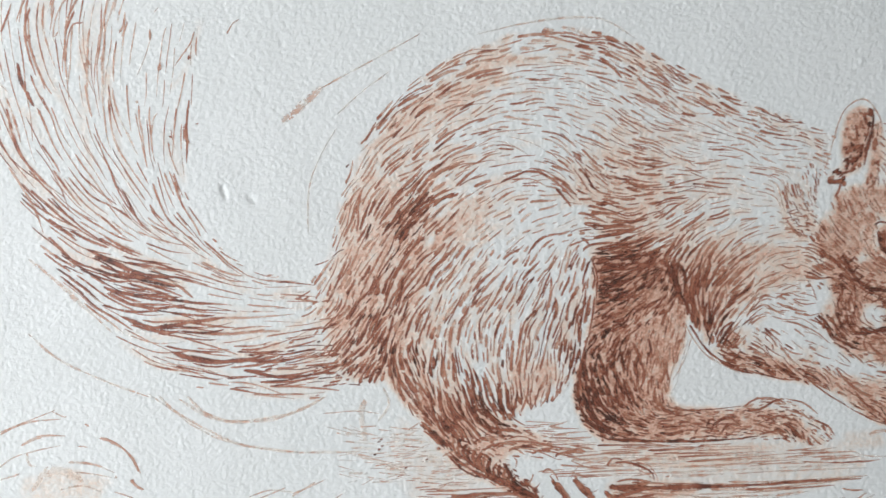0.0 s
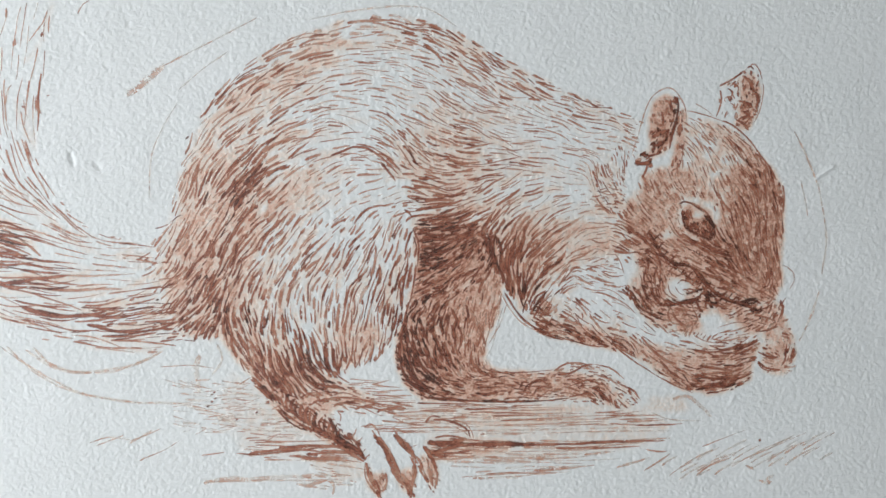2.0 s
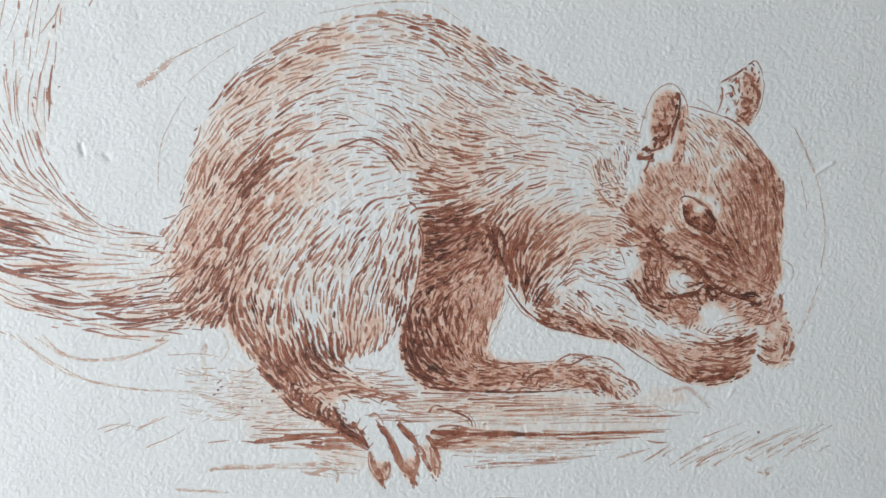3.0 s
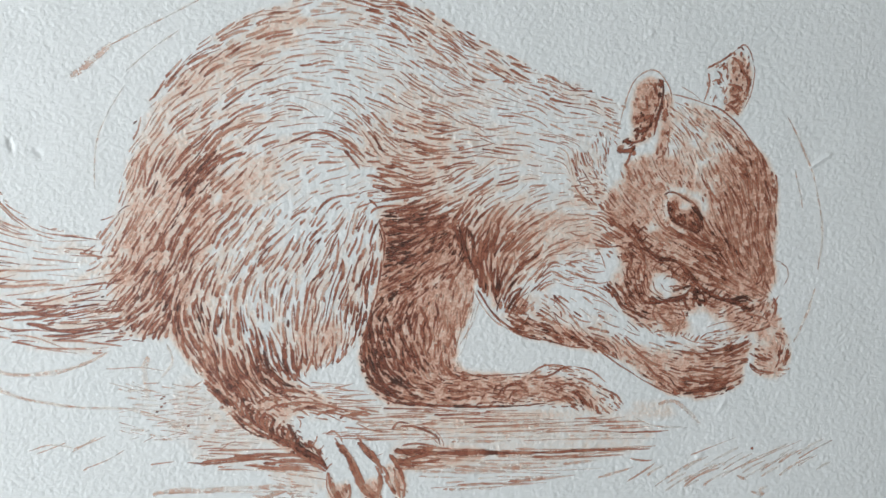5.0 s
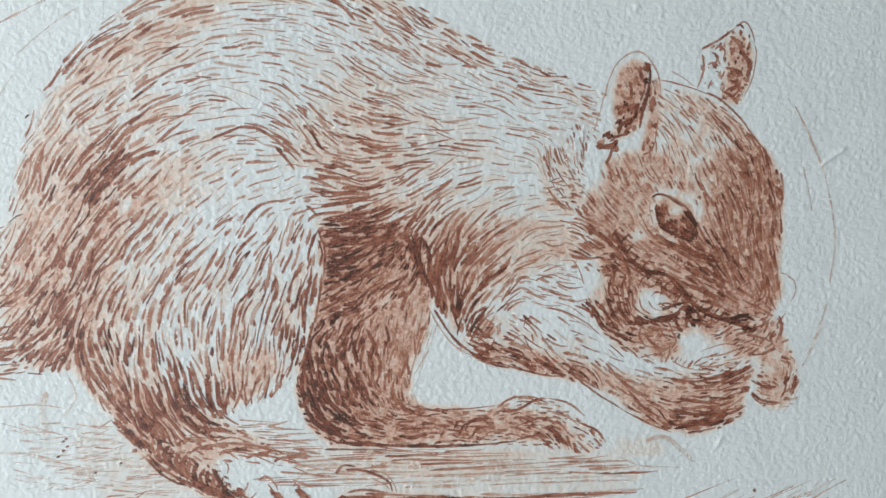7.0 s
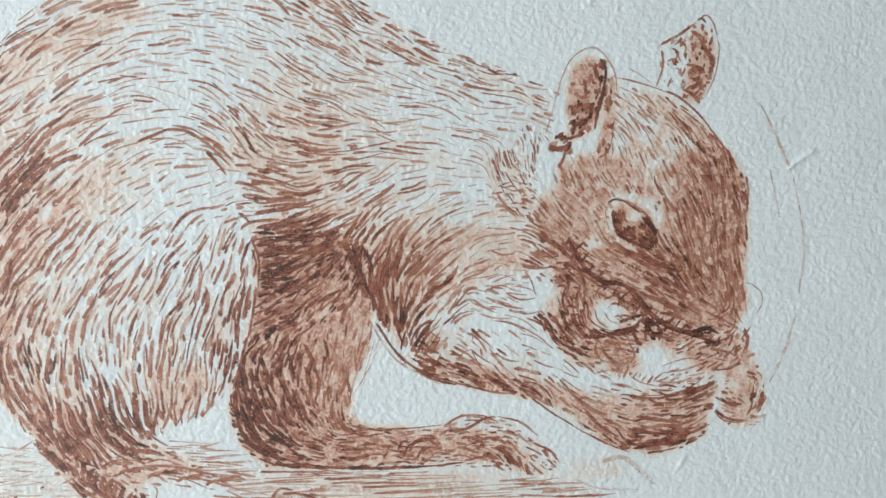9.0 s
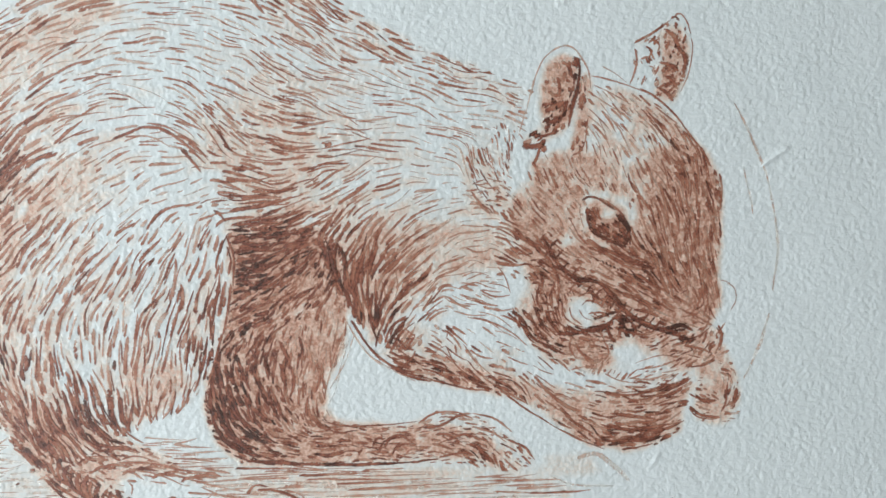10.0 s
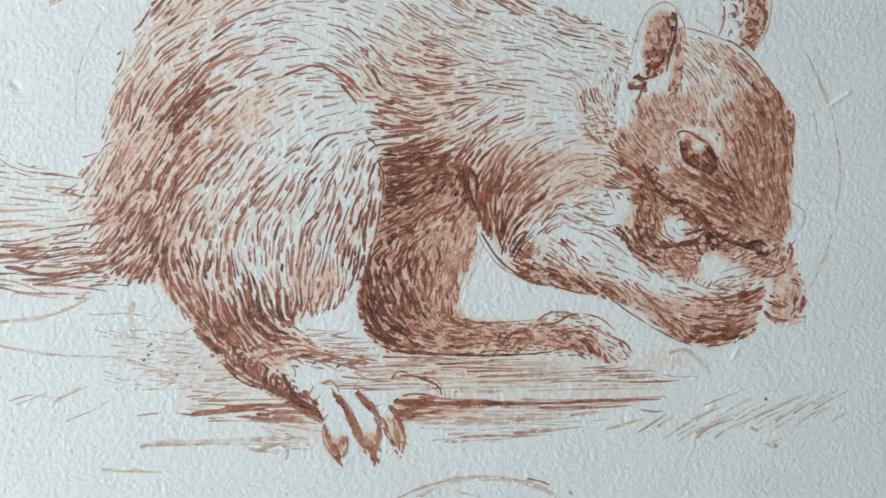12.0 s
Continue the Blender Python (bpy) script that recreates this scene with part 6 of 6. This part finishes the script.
# broad even washes
for amount, pts in (
    (.58, [(1118, 345), (1142, 304), (1166, 290), (1200, 288), (1230, 290), (1262, 330), (1290, 360), (1285, 300), (1330, 270), (1372, 295), (1389, 330), (1388, 400), (1382, 450), (1386, 490), (1370, 524), (1335, 530), (1260, 500), (1170, 470), (1130, 430), (1110, 390)]),
    (.25, [(1212, 230), (1250, 205), (1300, 222), (1340, 262), (1372, 295), (1380, 350), (1300, 340), (1240, 300)]),
    (.36, [(1300, 330), (1380, 310), (1388, 400), (1382, 450), (1384, 500), (1340, 528), (1270, 500), (1270, 440), (1290, 400)]),
    (.70, [(745, 385), (800, 380), (850, 395), (885, 430), (893, 500), (884, 550), (868, 590), (864, 620), (874, 640), (980, 650), (980, 692), (760, 692), (724, 666), (711, 622), (712, 590), (730, 540), (746, 470)]),
    (.42, [(745, 395), (800, 385), (850, 400), (870, 440), (850, 480), (760, 520), (742, 500)]),
    (.46, [(935, 545), (1000, 560), (1060, 570), (1110, 590), (1190, 605), (1260, 612), (1340, 600), (1330, 660), (1255, 686), (1205, 672), (1120, 612), (1060, 600), (975, 582)]),
    (.50, [(1355, 575), (1385, 548), (1405, 590), (1408, 620), (1385, 654), (1352, 645)]),
    (.52, [(1130, 440), (1190, 475), (1185, 520), (1230, 535), (1300, 525), (1385, 530), (1388, 560), (1340, 580), (1290, 570), (1250, 580), (1190, 575), (1140, 545), (1120, 500)]),
    (.17, [(735, 200), (800, 220), (860, 260), (860, 320), (800, 340), (745, 330), (722, 270)]),
    (.05, [(770, 150), (860, 180), (960, 240), (1010, 310), (930, 370), (850, 350), (760, 260)]),
    (.30, [(870, 410), (920, 380), (1000, 380), (1090, 390), (1120, 430), (1050, 450), (980, 480), (930, 530), (895, 490)]),
    (.28, [(330, 400), (340, 300), (370, 240), (430, 260), (450, 330), (480, 400), (440, 500), (480, 600), (560, 660), (500, 690), (440, 630), (400, 580), (340, 580), (300, 480)]),
    (.22, [(480, 340), (520, 290), (590, 290), (570, 330), (500, 390)]),
    (.18, [(420, 160), (520, 90), (640, 60), (560, 120), (480, 190), (430, 240), (380, 240)]),
    (.32, [(600, 560), (680, 560), (690, 590), (640, 630), (600, 640)]),
    (.5, [(972, 650), (1000, 640), (1050, 655), (1100, 680), (1090, 705), (1060, 690), (990, 690)]),
    (.18, [(1150, 690), (1210, 690), (1225, 715), (1170, 718), (1150, 705)]),
):
    pool("A", amount, pts)
for amount, pts in (
    (.75, [(965, 122), (992, 110), (1012, 120), (1012, 150), (998, 225), (955, 255), (955, 215), (952, 190), (955, 150)]), (.65, [(1020, 145), (1036, 150), (1032, 230), (1018, 282), (1004, 276), (1014, 220)]),
    (.70, [(1160, 75), (1190, 60), (1204, 100), (1196, 140), (1178, 186), (1150, 178), (1160, 140)]), (.8, [(1034, 370), (1052, 374), (1056, 394), (1080, 390), (1098, 400), (1104, 434), (1060, 428), (1040, 408)]),
):
    pool("C", amount, pts)
pool("C", .5, [(930, 450), (975, 470), (1010, 498), (1060, 506), (1110, 555), (1160, 585), (1110, 600), (1060, 590), (1050, 625), (1000, 600), (950, 600), (920, 565), (945, 530), (930, 490)])
pool("C", .4, [(1000, 590), (1050, 590), (1075, 610), (1060, 640), (1020, 640), (1000, 620)])
pool("C", .4, [(1045, 440), (1090, 446), (1150, 470), (1140, 485), (1090, 478)])
pool("A", .38, [(440, 600), (520, 620), (600, 655), (680, 702), (620, 700), (592, 716), (606, 742), (652, 785), (640, 796), (560, 750), (510, 722), (470, 670)])
pool("A", .55, [(656, 800), (664, 826), (690, 818), (690, 840), (678, 864), (660, 842)])
pool("A", .55, [(704, 806), (720, 820), (742, 806), (738, 840), (732, 862), (712, 836)])
pool("A", .5, [(752, 790), (774, 800), (782, 830), (772, 850), (758, 824)])
pool("A", .16, [(560, 796), (650, 796), (654, 830), (596, 836), (588, 816), (566, 812)])
pool("A", .06, [(450, 690), (600, 760), (640, 790), (520, 796), (440, 770)])
pool("A", .13, [(600, 662), (720, 690), (1000, 700), (1150, 705), (1190, 738), (1150, 775), (1040, 792), (900, 800), (800, 796), (790, 770), (700, 720), (620, 690)])
pool("A", .06, [(420, 640), (470, 660), (520, 740), (600, 790), (560, 800), (440, 780), (390, 720)])
pool("B", .16, [(40, 850), (120, 830), (200, 850), (160, 900), (40, 905)])
pool("D", .35, [(690, 705), (860, 705), (860, 725), (760, 745), (700, 750)])

for u, v, wide in ((1205, 500, 25), (1262, 560, 27), (1116, 468, 22), (1184, 408, 9), (1206, 370, 7), (1208, 388, 7), (1218, 404, 6), (1234, 415, 5), (1220, 346, 8), (1238, 345, 9), (1254, 353, 10), (1266, 364, 9), (1275, 378, 8), (1130, 320, 18), (1295, 565, 12), (1080, 535, 26), (1040, 515, 22), (1130, 565, 22), (1190, 590, 18)):
    bare("A", u, v, wide)
for u, v, wide in ((1062, 384, 9), (1062, 216, 13), (1090, 232, 20), (1122, 258, 14), (1152, 262, 10), (1108, 290, 10), (1078, 190, 12)):
    bare("C", u, v, wide)

# the washes sink into the sheet, more into its hollows
ky, kx = np.fft.fftfreq(NY, CELL)[:, None], np.fft.rfftfreq(NX, CELL)[None, :]
spread_out = np.fft.irfft2(np.fft.rfft2(STAIN) * np.exp(-2 * (math.pi * 0.34) ** 2 * (kx**2 + ky**2)), (NY, NX)).clip(0)
pooled = np.fft.irfft2(np.fft.rfft2(POOL) * np.exp(-2 * (math.pi * 0.4) ** 2 * (kx**2 + ky**2)), (NY, NX)).clip(0, 1)
stain = (1 - np.exp(-1.5 * spread_out) * (1 - pooled)) * (1 - 0.12 * TOOTH).clip(0.5, 1.5)
stain = np.concatenate([stain.ravel(), np.zeros(len(sheet.data.vertices) - NX * NY)])
sheet.data.attributes.new("stain", "FLOAT", "POINT").data.foreach_set("value", stain.astype(np.float32))
